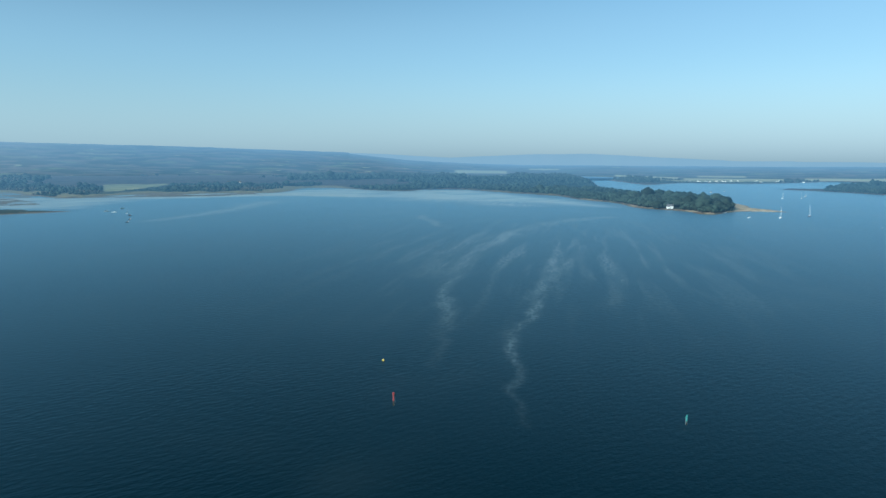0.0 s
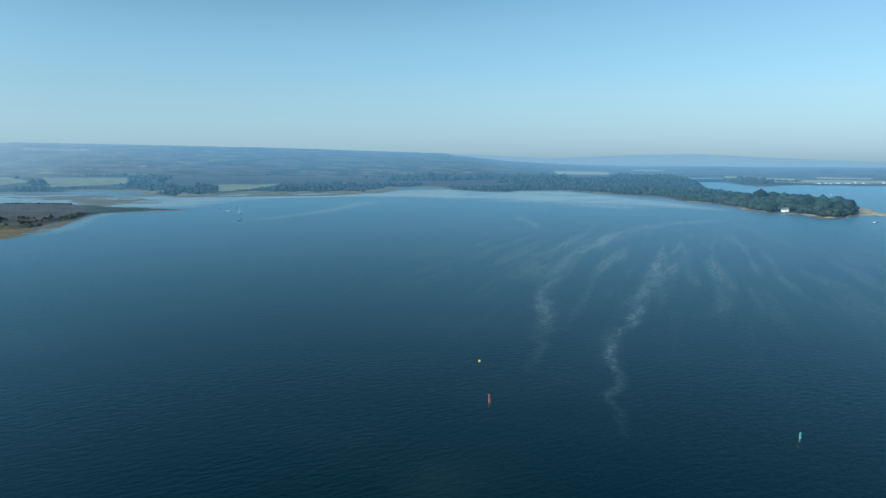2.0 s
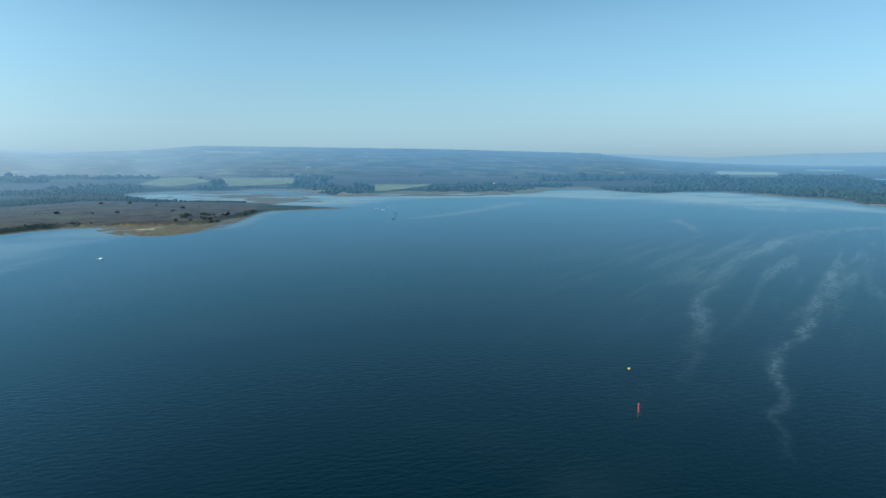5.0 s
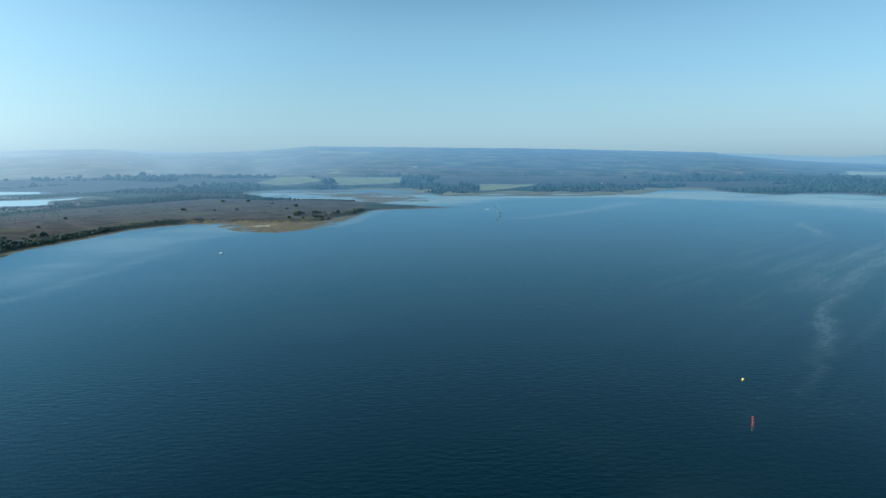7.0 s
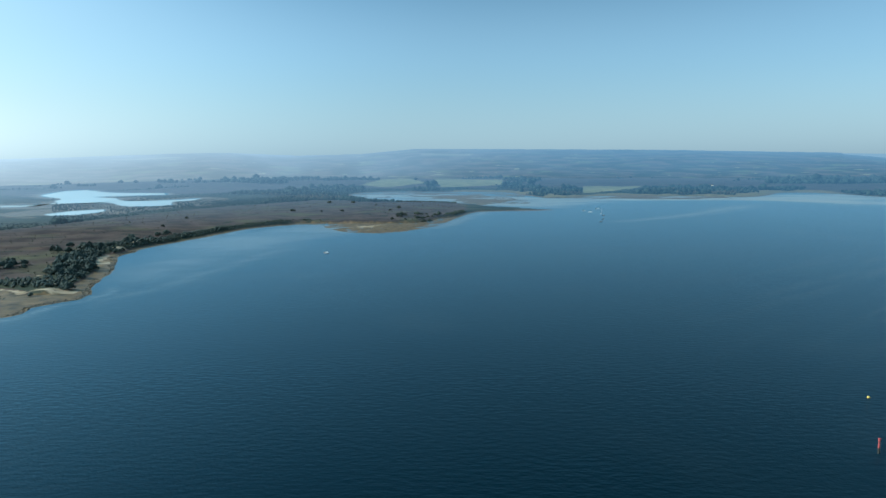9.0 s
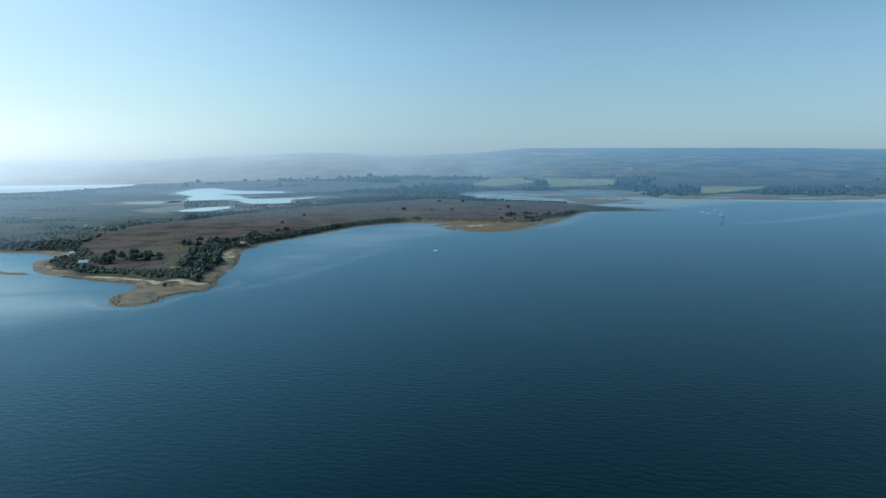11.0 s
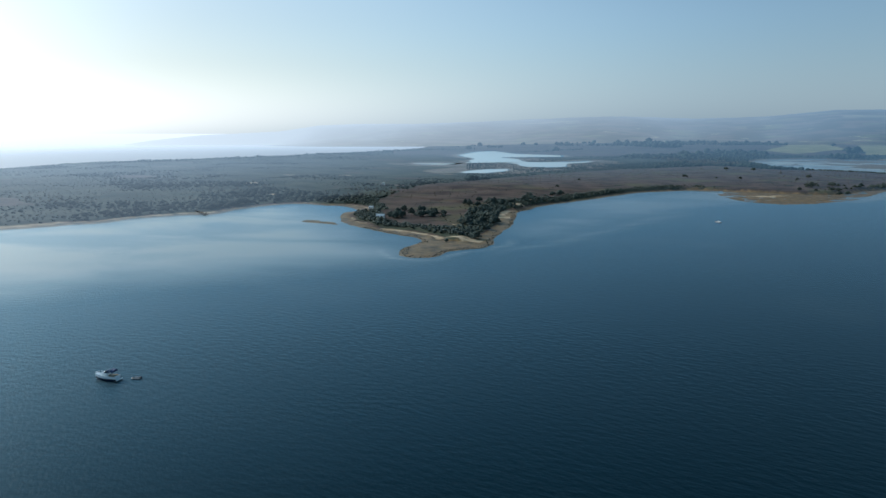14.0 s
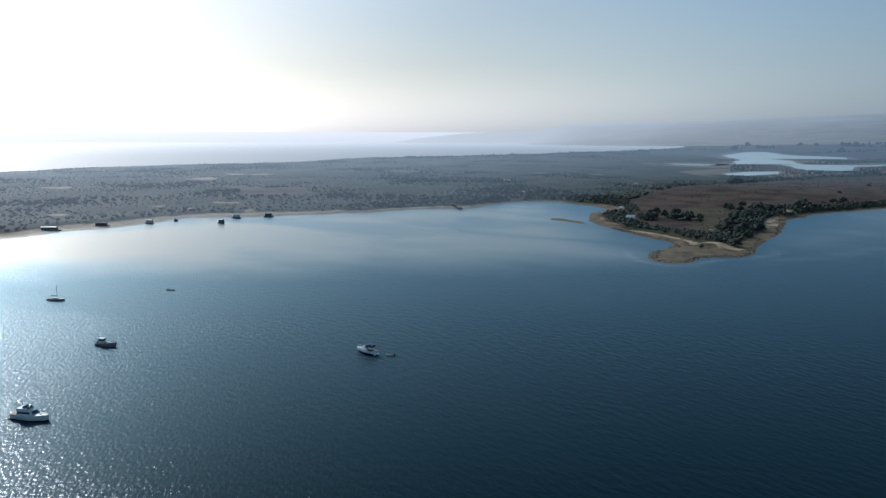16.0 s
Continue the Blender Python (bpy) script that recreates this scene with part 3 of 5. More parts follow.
def haze_start(x, y):
    """Range at which painted haze begins: closer on the sunward side, to imitate glare."""
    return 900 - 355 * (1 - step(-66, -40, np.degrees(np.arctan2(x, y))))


# haze colours, painted into vertex colours and emitted
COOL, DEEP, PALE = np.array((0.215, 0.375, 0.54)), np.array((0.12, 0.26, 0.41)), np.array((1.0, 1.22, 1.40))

WHITE = np.array((1.65, 1.68, 1.70))   # the brightest painted haze, over the sea


def haze_glow_colour(v, share, power, pale, cool=None):
    """The glow painted on far places for haze: blue away from the sun, paler towards it; its share grows with distance.
    """
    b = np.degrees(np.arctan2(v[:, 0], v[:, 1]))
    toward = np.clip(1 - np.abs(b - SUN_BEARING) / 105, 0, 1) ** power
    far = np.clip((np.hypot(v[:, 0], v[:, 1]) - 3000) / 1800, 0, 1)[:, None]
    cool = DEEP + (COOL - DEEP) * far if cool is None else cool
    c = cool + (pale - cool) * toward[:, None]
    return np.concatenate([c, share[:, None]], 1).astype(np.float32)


def give_haze_glow(ob, share=None, power=1.6, pale=PALE, cool=None):
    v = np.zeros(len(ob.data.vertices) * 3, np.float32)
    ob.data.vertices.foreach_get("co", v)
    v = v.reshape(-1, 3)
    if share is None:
        start = haze_start(v[:, 0], v[:, 1])
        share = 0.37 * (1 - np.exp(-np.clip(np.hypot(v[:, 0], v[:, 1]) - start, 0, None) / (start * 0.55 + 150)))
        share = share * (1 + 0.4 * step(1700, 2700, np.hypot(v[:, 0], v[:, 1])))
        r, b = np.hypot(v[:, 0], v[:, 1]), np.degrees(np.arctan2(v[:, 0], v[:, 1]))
        # sunward land gets extra painted haze, standing in for glare
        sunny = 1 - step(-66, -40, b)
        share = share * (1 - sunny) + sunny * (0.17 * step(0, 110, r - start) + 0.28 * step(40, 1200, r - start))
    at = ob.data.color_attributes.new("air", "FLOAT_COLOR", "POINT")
    at.data.foreach_set("color", haze_glow_colour(v, share, power, pale, cool).ravel())


far_quad = (grng - haze_start(gx, gy))[quads].min(1) > 0
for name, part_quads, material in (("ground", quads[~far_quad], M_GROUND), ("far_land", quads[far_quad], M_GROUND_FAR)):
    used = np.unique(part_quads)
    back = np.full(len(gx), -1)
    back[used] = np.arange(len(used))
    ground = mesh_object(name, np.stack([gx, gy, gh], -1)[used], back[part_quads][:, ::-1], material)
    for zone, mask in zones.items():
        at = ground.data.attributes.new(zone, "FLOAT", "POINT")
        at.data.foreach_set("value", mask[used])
    # haze is painted on this land as emission
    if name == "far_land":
        give_haze_glow(ground)
    tagged(ground, "low heathland, woodland floor, sandy beaches and mudflats" if name == "ground" else "plain of heath, pasture and woods with haze painted on", "ground", kind="structure")



# ---------------------------------------------------------------- harbour water
def along(points, k=12):
    """A smooth open curve through the points."""
    p = np.array(points, float)
    out = []
    for i in range(len(p) - 1):
        a, b, c, d = p[max(i - 1, 0)], p[i], p[i + 1], p[min(i + 2, len(p) - 1)]
        for u in np.arange(k) / k:
            out.append(0.5 * (2 * b + (c - a) * u + (2 * a - 5 * b + 4 * c - d) * u * u + (3 * b - a - 3 * c + d) * u ** 3))
    return np.array(out + [p[-1]])


def lane(x, y, points, widths, strength):
    """How far a lane of surface film covers each place: full on its line, frayed and fading at its sides and ends."""
    p = np.array(along(points))
    size = np.interp(np.linspace(0, 1, len(p)), np.linspace(0, 1, len(widths)), widths)
    fade = np.clip(np.minimum(np.arange(len(p)), np.arange(len(p))[::-1]) / (len(p) * 0.18), 0.15, 1)
    cover = np.zeros(len(x))
    near = (x > p[:, 0].min() - 90) & (x < p[:, 0].max() + 90) & (y > p[:, 1].min() - 90) & (y < p[:, 1].max() + 90)
    wx, wy = x[near] + 5 * waves(x[near], y[near], 26, 63), y[near] + 5 * waves(x[near], y[near], 26, 64)
    best = np.zeros(near.sum())
    for i in range(len(p) - 1):
        d = p[i + 1] - p[i]
        u = np.clip(((wx - p[i, 0]) * d[0] + (wy - p[i, 1]) * d[1]) / max(d @ d, 1e-9), 0, 1)
        away2 = (wx - p[i, 0] - u * d[0]) ** 2 + (wy - p[i, 1] - u * d[1]) ** 2
        np.maximum(best, fade[i] * np.exp(-away2 / size[i] ** 2), out=best)
    cover[near] = best * strength
    return cover


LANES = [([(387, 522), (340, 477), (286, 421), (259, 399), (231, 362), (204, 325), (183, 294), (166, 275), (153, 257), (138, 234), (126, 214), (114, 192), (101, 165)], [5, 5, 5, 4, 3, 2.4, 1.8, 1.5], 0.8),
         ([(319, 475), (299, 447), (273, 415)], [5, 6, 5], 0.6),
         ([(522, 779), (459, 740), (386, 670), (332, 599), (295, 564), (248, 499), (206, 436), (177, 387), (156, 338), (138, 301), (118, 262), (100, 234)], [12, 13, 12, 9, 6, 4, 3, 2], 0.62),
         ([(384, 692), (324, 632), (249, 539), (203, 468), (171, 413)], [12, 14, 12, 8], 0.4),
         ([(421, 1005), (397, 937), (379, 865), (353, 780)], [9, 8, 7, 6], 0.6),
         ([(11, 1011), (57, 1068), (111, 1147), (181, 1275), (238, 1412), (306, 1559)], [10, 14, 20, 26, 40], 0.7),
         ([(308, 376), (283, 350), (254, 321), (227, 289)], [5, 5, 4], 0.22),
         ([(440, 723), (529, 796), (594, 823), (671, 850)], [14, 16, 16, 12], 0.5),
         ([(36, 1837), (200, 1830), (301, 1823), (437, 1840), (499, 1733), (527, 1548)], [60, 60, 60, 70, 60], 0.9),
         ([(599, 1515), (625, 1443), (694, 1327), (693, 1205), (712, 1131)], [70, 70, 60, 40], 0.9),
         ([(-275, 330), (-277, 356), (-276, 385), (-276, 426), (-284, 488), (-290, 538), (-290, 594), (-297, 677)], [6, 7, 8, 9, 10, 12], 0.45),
         # pale shore fringes: gleam of wet mud, painted as smooth water
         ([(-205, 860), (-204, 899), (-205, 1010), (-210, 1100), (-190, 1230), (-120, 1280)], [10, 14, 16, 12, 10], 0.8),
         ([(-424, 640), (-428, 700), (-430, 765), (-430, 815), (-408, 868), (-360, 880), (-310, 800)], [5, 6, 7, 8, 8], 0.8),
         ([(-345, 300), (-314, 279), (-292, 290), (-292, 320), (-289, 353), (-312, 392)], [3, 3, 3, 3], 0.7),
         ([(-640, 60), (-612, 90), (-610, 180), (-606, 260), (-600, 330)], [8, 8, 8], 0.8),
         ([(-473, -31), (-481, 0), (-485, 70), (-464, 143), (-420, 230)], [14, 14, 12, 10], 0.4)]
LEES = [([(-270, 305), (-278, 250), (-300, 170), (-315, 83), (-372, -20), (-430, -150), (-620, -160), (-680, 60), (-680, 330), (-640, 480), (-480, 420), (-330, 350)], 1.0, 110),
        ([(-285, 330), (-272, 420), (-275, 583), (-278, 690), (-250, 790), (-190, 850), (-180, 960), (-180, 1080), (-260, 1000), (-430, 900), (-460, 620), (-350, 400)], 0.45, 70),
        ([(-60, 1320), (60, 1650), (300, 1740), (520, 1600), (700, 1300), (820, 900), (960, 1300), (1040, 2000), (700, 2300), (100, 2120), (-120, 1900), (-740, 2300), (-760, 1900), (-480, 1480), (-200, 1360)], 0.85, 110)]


def harbour_water():
    rs = np.concatenate([[0.002, 30], np.exp(np.arange(math.log(60), math.log(2600), 0.0085)), np.linspace(2650, 5600, 12)])
    bs = np.radians(np.concatenate([np.arange(-130, 70, 0.36), np.arange(70, 230.1, 5.0)]))
    R, B = np.meshgrid(rs, bs, indexing="ij")
    x, y = (R * np.sin(B)).ravel(), (R * np.cos(B)).ravel()
    q = np.arange(len(x)).reshape(R.shape)
    f = np.stack([q[:-1, :-1], q[1:, :-1], q[1:, 1:], q[:-1, 1:]], -1).reshape(-1, 4)[:, ::-1]
    ob = mesh_object("water", np.stack([x, y, np.zeros(len(x))], -1), f, M_WATER)
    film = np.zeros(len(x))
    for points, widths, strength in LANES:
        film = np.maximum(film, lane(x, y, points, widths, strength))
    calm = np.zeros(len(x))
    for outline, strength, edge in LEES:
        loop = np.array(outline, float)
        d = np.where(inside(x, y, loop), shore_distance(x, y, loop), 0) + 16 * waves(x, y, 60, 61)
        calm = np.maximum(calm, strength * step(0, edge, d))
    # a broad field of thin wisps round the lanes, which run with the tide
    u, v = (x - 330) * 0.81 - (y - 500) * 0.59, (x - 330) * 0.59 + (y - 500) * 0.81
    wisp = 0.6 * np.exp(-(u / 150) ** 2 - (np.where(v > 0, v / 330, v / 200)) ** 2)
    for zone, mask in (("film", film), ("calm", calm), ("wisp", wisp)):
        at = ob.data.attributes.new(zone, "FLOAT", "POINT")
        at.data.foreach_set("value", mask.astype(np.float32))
    tagged(ob, "rippled dark blue harbour water with pale smooth lanes", "water", kind="structure")


harbour_water()


def sheet(name, outline, material, z, label):
    b = bmesh.new()
    b.faces.new([b.verts.new((x, y, z)) for x, y in outline])
    bmesh.ops.triangulate(b, faces=b.faces)
    data = bpy.data.meshes.new(name)
    b.to_mesh(data)
    b.free()
    data.materials.append(material)
    ob = tagged(new(name, data), label, "water", kind="structure")
    at = data.attributes.new("calm", "FLOAT", "POINT")
    at.data.foreach_set("value", np.ones(len(data.vertices), np.float32))


def grown(loop, by):
    c = np.mean(loop, 0)
    return [tuple(p + (p - c) / np.linalg.norm(p - c) * by) for p in np.array(loop, float)]


sheet("lake_water", grown(LITTLE_SEA, 12), M_LAKE, 0.02, "still pale lake among the heath")
sheet("pond_water", grown(POND, 6), M_LAKE, 0.02, "still pale pond among scrub")


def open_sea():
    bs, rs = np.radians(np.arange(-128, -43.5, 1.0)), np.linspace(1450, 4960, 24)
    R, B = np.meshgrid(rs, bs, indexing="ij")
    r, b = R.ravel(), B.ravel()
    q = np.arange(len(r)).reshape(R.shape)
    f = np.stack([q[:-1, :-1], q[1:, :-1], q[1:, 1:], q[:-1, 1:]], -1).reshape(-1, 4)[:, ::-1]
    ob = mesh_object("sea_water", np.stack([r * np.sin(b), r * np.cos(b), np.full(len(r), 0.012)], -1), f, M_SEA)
    # sea glows with painted haze, whiter towards the sun
    give_haze_glow(ob, 0.38 + 0.46 * step(1500, 4900, r), 1.35, WHITE * 1.12)
    tagged(ob, "open sea beyond the low land, paled by painted haze", "water", kind="structure")


open_sea()

# ---------------------------------------------------------------- far hills and the glowing ring below the horizon
RIDGE = [(-180, -3), (-68.5, -3), (-66.4, 26), (-62.8, 60), (-57, 84), (-53.8, 126), (-50.7, 136), (-45.6, 138), (-40.9, 154), (-36.6, 170), (-32.4, 184), (-29.6, 186), (-24.5, 170), (-19.5, 180),
         (-15.1, 217), (-10.6, 215), (-1.7, 208), (4.8, 200), (11.7, 182), (18.1, 165), (25.2, 136), (31.2, 158), (36.6, 162), (40.9, 140), (47.1, 112), (56.8, 102), (75, 98), (180, 60)]


def hill_height(x, y):
    rb, rh = zip(*RIDGE)
    r, bs = np.hypot(x, y), np.degrees(np.arctan2(x, y))
    s = np.clip((r - 3930) / 960, 0, 1)
    ridge = np.interp(bs, rb, rh)
    base = 1.0 + 20 * step(-44, -30, bs) * (1 - step(36, 44, bs))
    sea = 1 - step(-60, -46, bs)
    lift = step(0.0, 1.0, s) ** 0.9 * (1 - sea) + step(0.55, 1.0, s) * sea
    base = base * (1 - sea) - 2 * sea
    east = step(14, 27, bs)   # the ridge sinks into ground raised to eye level, shaped to look like a far plain from the camera
    ridge = np.minimum(ridge, np.interp(bs, (13, 17, 22, 27, 32, 42, 48), (400, 160, 114, 94, 84, 80, 76)))
    roll = waves(x, y, 420, 51) * (42 - 34 * east) * s * (1 - s) + waves(x, y, 60, 52) * 1.8 * s
    return base + (ridge - base) * lift + roll * (1 - sea)


# far pastures: bearings and shares of the slope
FAR_FIELDS = [(25.6, 29.7, 0.24, 0.40), (31.5, 34.0, 0.50, 0.58), (38.4, 43.2, 0.12, 0.24), (43.6, 50.5, 0.08, 0.20), (44.5, 48.0, 0.27, 0.33), (52, 57, 0.1, 0.25), (-14.5, -10.5, 0.62, 0.68), (-3, 0.5, 0.57, 0.60), (-38, -33, 0.70, 0.75)]


def far_hills():
    bs = np.arange(-70, 72, 0.2)
    rows = 44
    verts = []
    for i in range(rows):
        s = i / (rows - 1)
        r = 3930 + 960 * s
        x, y = r * np.sin(np.radians(bs)), r * np.cos(np.radians(bs))
        z = hill_height(x, y)
        verts.append(np.stack([x, y, z], -1))
    v = np.concatenate(verts)
    n = len(bs)
    q = np.arange(rows * n).reshape(rows, n)
    f = np.stack([q[:-1, :-1], q[1:, :-1], q[1:, 1:], q[:-1, 1:]], -1).reshape(-1, 4)[:, ::-1]
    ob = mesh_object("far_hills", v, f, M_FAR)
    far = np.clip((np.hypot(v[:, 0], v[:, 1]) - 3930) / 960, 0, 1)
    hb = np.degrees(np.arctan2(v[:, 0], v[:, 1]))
    # painted haze: uneven, stronger up the slope and towards the sun
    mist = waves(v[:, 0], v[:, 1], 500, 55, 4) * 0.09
    give_haze_glow(ob, np.clip(0.40 + 0.42 * far ** 0.8 + 0.9 * mist + 0.06 * step(16, 32, hb) * np.sqrt(far) + 0.02 * step(12, 24, hb) + 0.34 * (1 - step(-66, -36, hb)), 0, 0.97), 1.3, np.array((1.70, 1.74, 1.70)))
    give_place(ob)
    field = np.zeros(len(v), np.float32)
    for b0, b1, s0, s1 in FAR_FIELDS:
        wob = 0.012 * waves(hb * 60, far * 0, 40, 58)
        field = np.maximum(field, (hb > b0) * (hb < b1) * (far + wob > s0) * (far + wob < s1) * (1.0 if s0 < 0.55 and b0 > 0 else 0.45))
    at = ob.data.attributes.new("field", "FLOAT", "POINT")
    at.data.foreach_set("value", field)
    tagged(ob, "long blue hills fading into painted morning haze", "hills", kind="structure")


def give_place(ob):
    """Where the patches of the far country lie, squeezed in depth because the land is compressed to fit the view."""
    v = np.zeros(len(ob.data.vertices) * 3, np.float32)
    ob.data.vertices.foreach_get("co", v)
    v = v.reshape(-1, 3)
    r, b = np.hypot(v[:, 0], v[:, 1]), np.arctan2(v[:, 0], v[:, 1])
    at = ob.data.attributes.new("place", "FLOAT_VECTOR", "POINT")
    at.data.foreach_set("vector", np.stack([b * 4300, (r - 3930) * 3.2, np.zeros(len(r))], -1).astype(np.float32).ravel())


def far_ridge():
    """An upright strip behind the raised plain, glowing in haze colour as the palest ridge."""
    bs = np.arange(9, 60, 0.2)
    tops = np.interp(bs, *zip(*RIDGE)) + 2.5 * waves(bs * 40, bs * 0, 60, 57)
    v = np.concatenate([np.stack([4925 * np.sin(np.radians(bs)), 4925 * np.cos(np.radians(bs)), np.maximum(tops, 40) * k + 20 * (1 - k)], -1) for k in (0.0, 0.4, 0.7, 0.85, 1.0)])
    n = len(bs)
    q = np.arange(5 * n).reshape(5, n)
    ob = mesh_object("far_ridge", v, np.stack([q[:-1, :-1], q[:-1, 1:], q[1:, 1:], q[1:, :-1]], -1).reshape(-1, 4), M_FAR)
    give_haze_glow(ob, np.full(len(v), 0.95), 1.25, cool=np.array((0.29, 0.43, 0.55)))
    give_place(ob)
    tagged(ob, "upright strip painted in haze blue, standing for a far ridge", "hills", kind="structure")


def haze_ring():
    # added ring wall: hides the gap under the horizon, haze painted as glow
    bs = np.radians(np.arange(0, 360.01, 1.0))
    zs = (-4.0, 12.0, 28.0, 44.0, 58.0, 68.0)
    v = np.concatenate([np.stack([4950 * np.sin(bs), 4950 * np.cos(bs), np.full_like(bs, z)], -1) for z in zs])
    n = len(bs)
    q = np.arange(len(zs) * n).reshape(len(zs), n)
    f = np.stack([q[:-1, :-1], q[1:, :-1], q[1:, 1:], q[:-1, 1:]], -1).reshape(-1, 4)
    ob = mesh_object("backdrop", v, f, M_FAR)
    give_haze_glow(ob, np.interp(v[:, 2], [-4, 68], [0.86, 0.97]), 1.0, WHITE * 1.27)
    tagged(ob, "glowing haze-coloured ring below the horizon", "backdrop", kind="structure")


far_hills()
far_ridge()
haze_ring()


# ---------------------------------------------------------------- woods
def lobe(kind):
    b = bmesh.new()
    if kind == "ico":
        bmesh.ops.create_icosphere(b, subdivisions=1, radius=1)
    else:
        bmesh.ops.create_cone(b, segments=4, radius1=1, radius2=0.0, depth=1.0, cap_ends=False)
        bmesh.ops.create_cone(b, segments=4, radius1=0.0, radius2=1, depth=0.8, cap_ends=False, matrix=Matrix.Translation((0, 0, -0.9)))
        bmesh.ops.remove_doubles(b, verts=b.verts, dist=0.001)
    bmesh.ops.triangulate(b, faces=b.faces)
    b.verts.index_update()
    v = np.array([x.co[:] for x in b.verts])
    f = np.array([[x.index for x in y.verts] for y in b.faces])
    b.free()
    return v, f


def wood(name, places, sizes, lobes, kind, material, label, seed, flat=1.0):
    """A wood or scrub: every plant a heap of uneven leafy lobes; one mesh."""
    rng = np.random.RandomState(seed)
    v0, f0 = lobe(kind)
    n, k = len(places), len(v0)
    vs, fs = [], []
    for i in range(lobes):
        ang, out = rng.uniform(0, 6.28, n), rng.uniform(0.15, 0.55 if lobes < 6 else 0.7, n) if i else np.zeros(n)
        size = sizes * (rng.uniform(0.38, 0.62, n) * (1 if lobes < 6 else 0.55) if i else rng.uniform(0.5, 0.68, n))
        c = np.stack([np.cos(ang) * out * sizes, np.sin(ang) * out * sizes, flat * sizes * (rng.uniform(0.35, 0.75, n) if i else rng.uniform(0.6, 0.9, n))], -1) + places
        turn = rng.uniform(0, 6.28, n)
        shape = v0[None] * rng.uniform(0.72, 1.28, (n, k, 1)) * np.stack([size, size, flat * size * rng.uniform(0.6, 0.95, n)], -1)[:, None, :]
        x = shape[..., 0] * np.cos(turn)[:, None] - shape[..., 1] * np.sin(turn)[:, None]
        y = shape[..., 0] * np.sin(turn)[:, None] + shape[..., 1] * np.cos(turn)[:, None]
        vs.append((np.stack([x, y, shape[..., 2]], -1) + c[:, None, :]).reshape(-1, 3))
        fs.append((f0[None] + (np.arange(n) * k)[:, None, None] + i * n * k).reshape(-1, 3))
    ob = mesh_object(name, np.concatenate(vs), np.concatenate(fs), material)
    return tagged(ob, label, "trees", kind="stuff")


def on_point(px, py):
    """The heath point with its scrub, apart from the woods behind it."""
    r, b = np.hypot(px, py), np.degrees(np.arctan2(px, py))
    return (b > -52) & (b < 2) & (r < 1560) & ~((px < -620) & (py > 600)) & ~((px < -590) & (py > 455))


def scatter(r0, r1, space, seed, b0=-128, b1=68):
    """Jittered places over a ring sector of the land."""
    rng = np.random.RandomState(seed)
    xs, ys = np.meshgrid(np.arange(-r1, r1, space), np.arange(-r1 * 0.8, r1, space))
    xs, ys = xs.ravel() + rng.uniform(-0.5, 0.5, xs.size) * space, ys.ravel() + rng.uniform(-0.5, 0.5, xs.size) * space
    r, b = np.hypot(xs, ys), np.degrees(np.arctan2(xs, ys))
    keep = (r > r0) & (r < r1) & (b > b0) & (b < b1)
    return xs[keep], ys[keep], rng


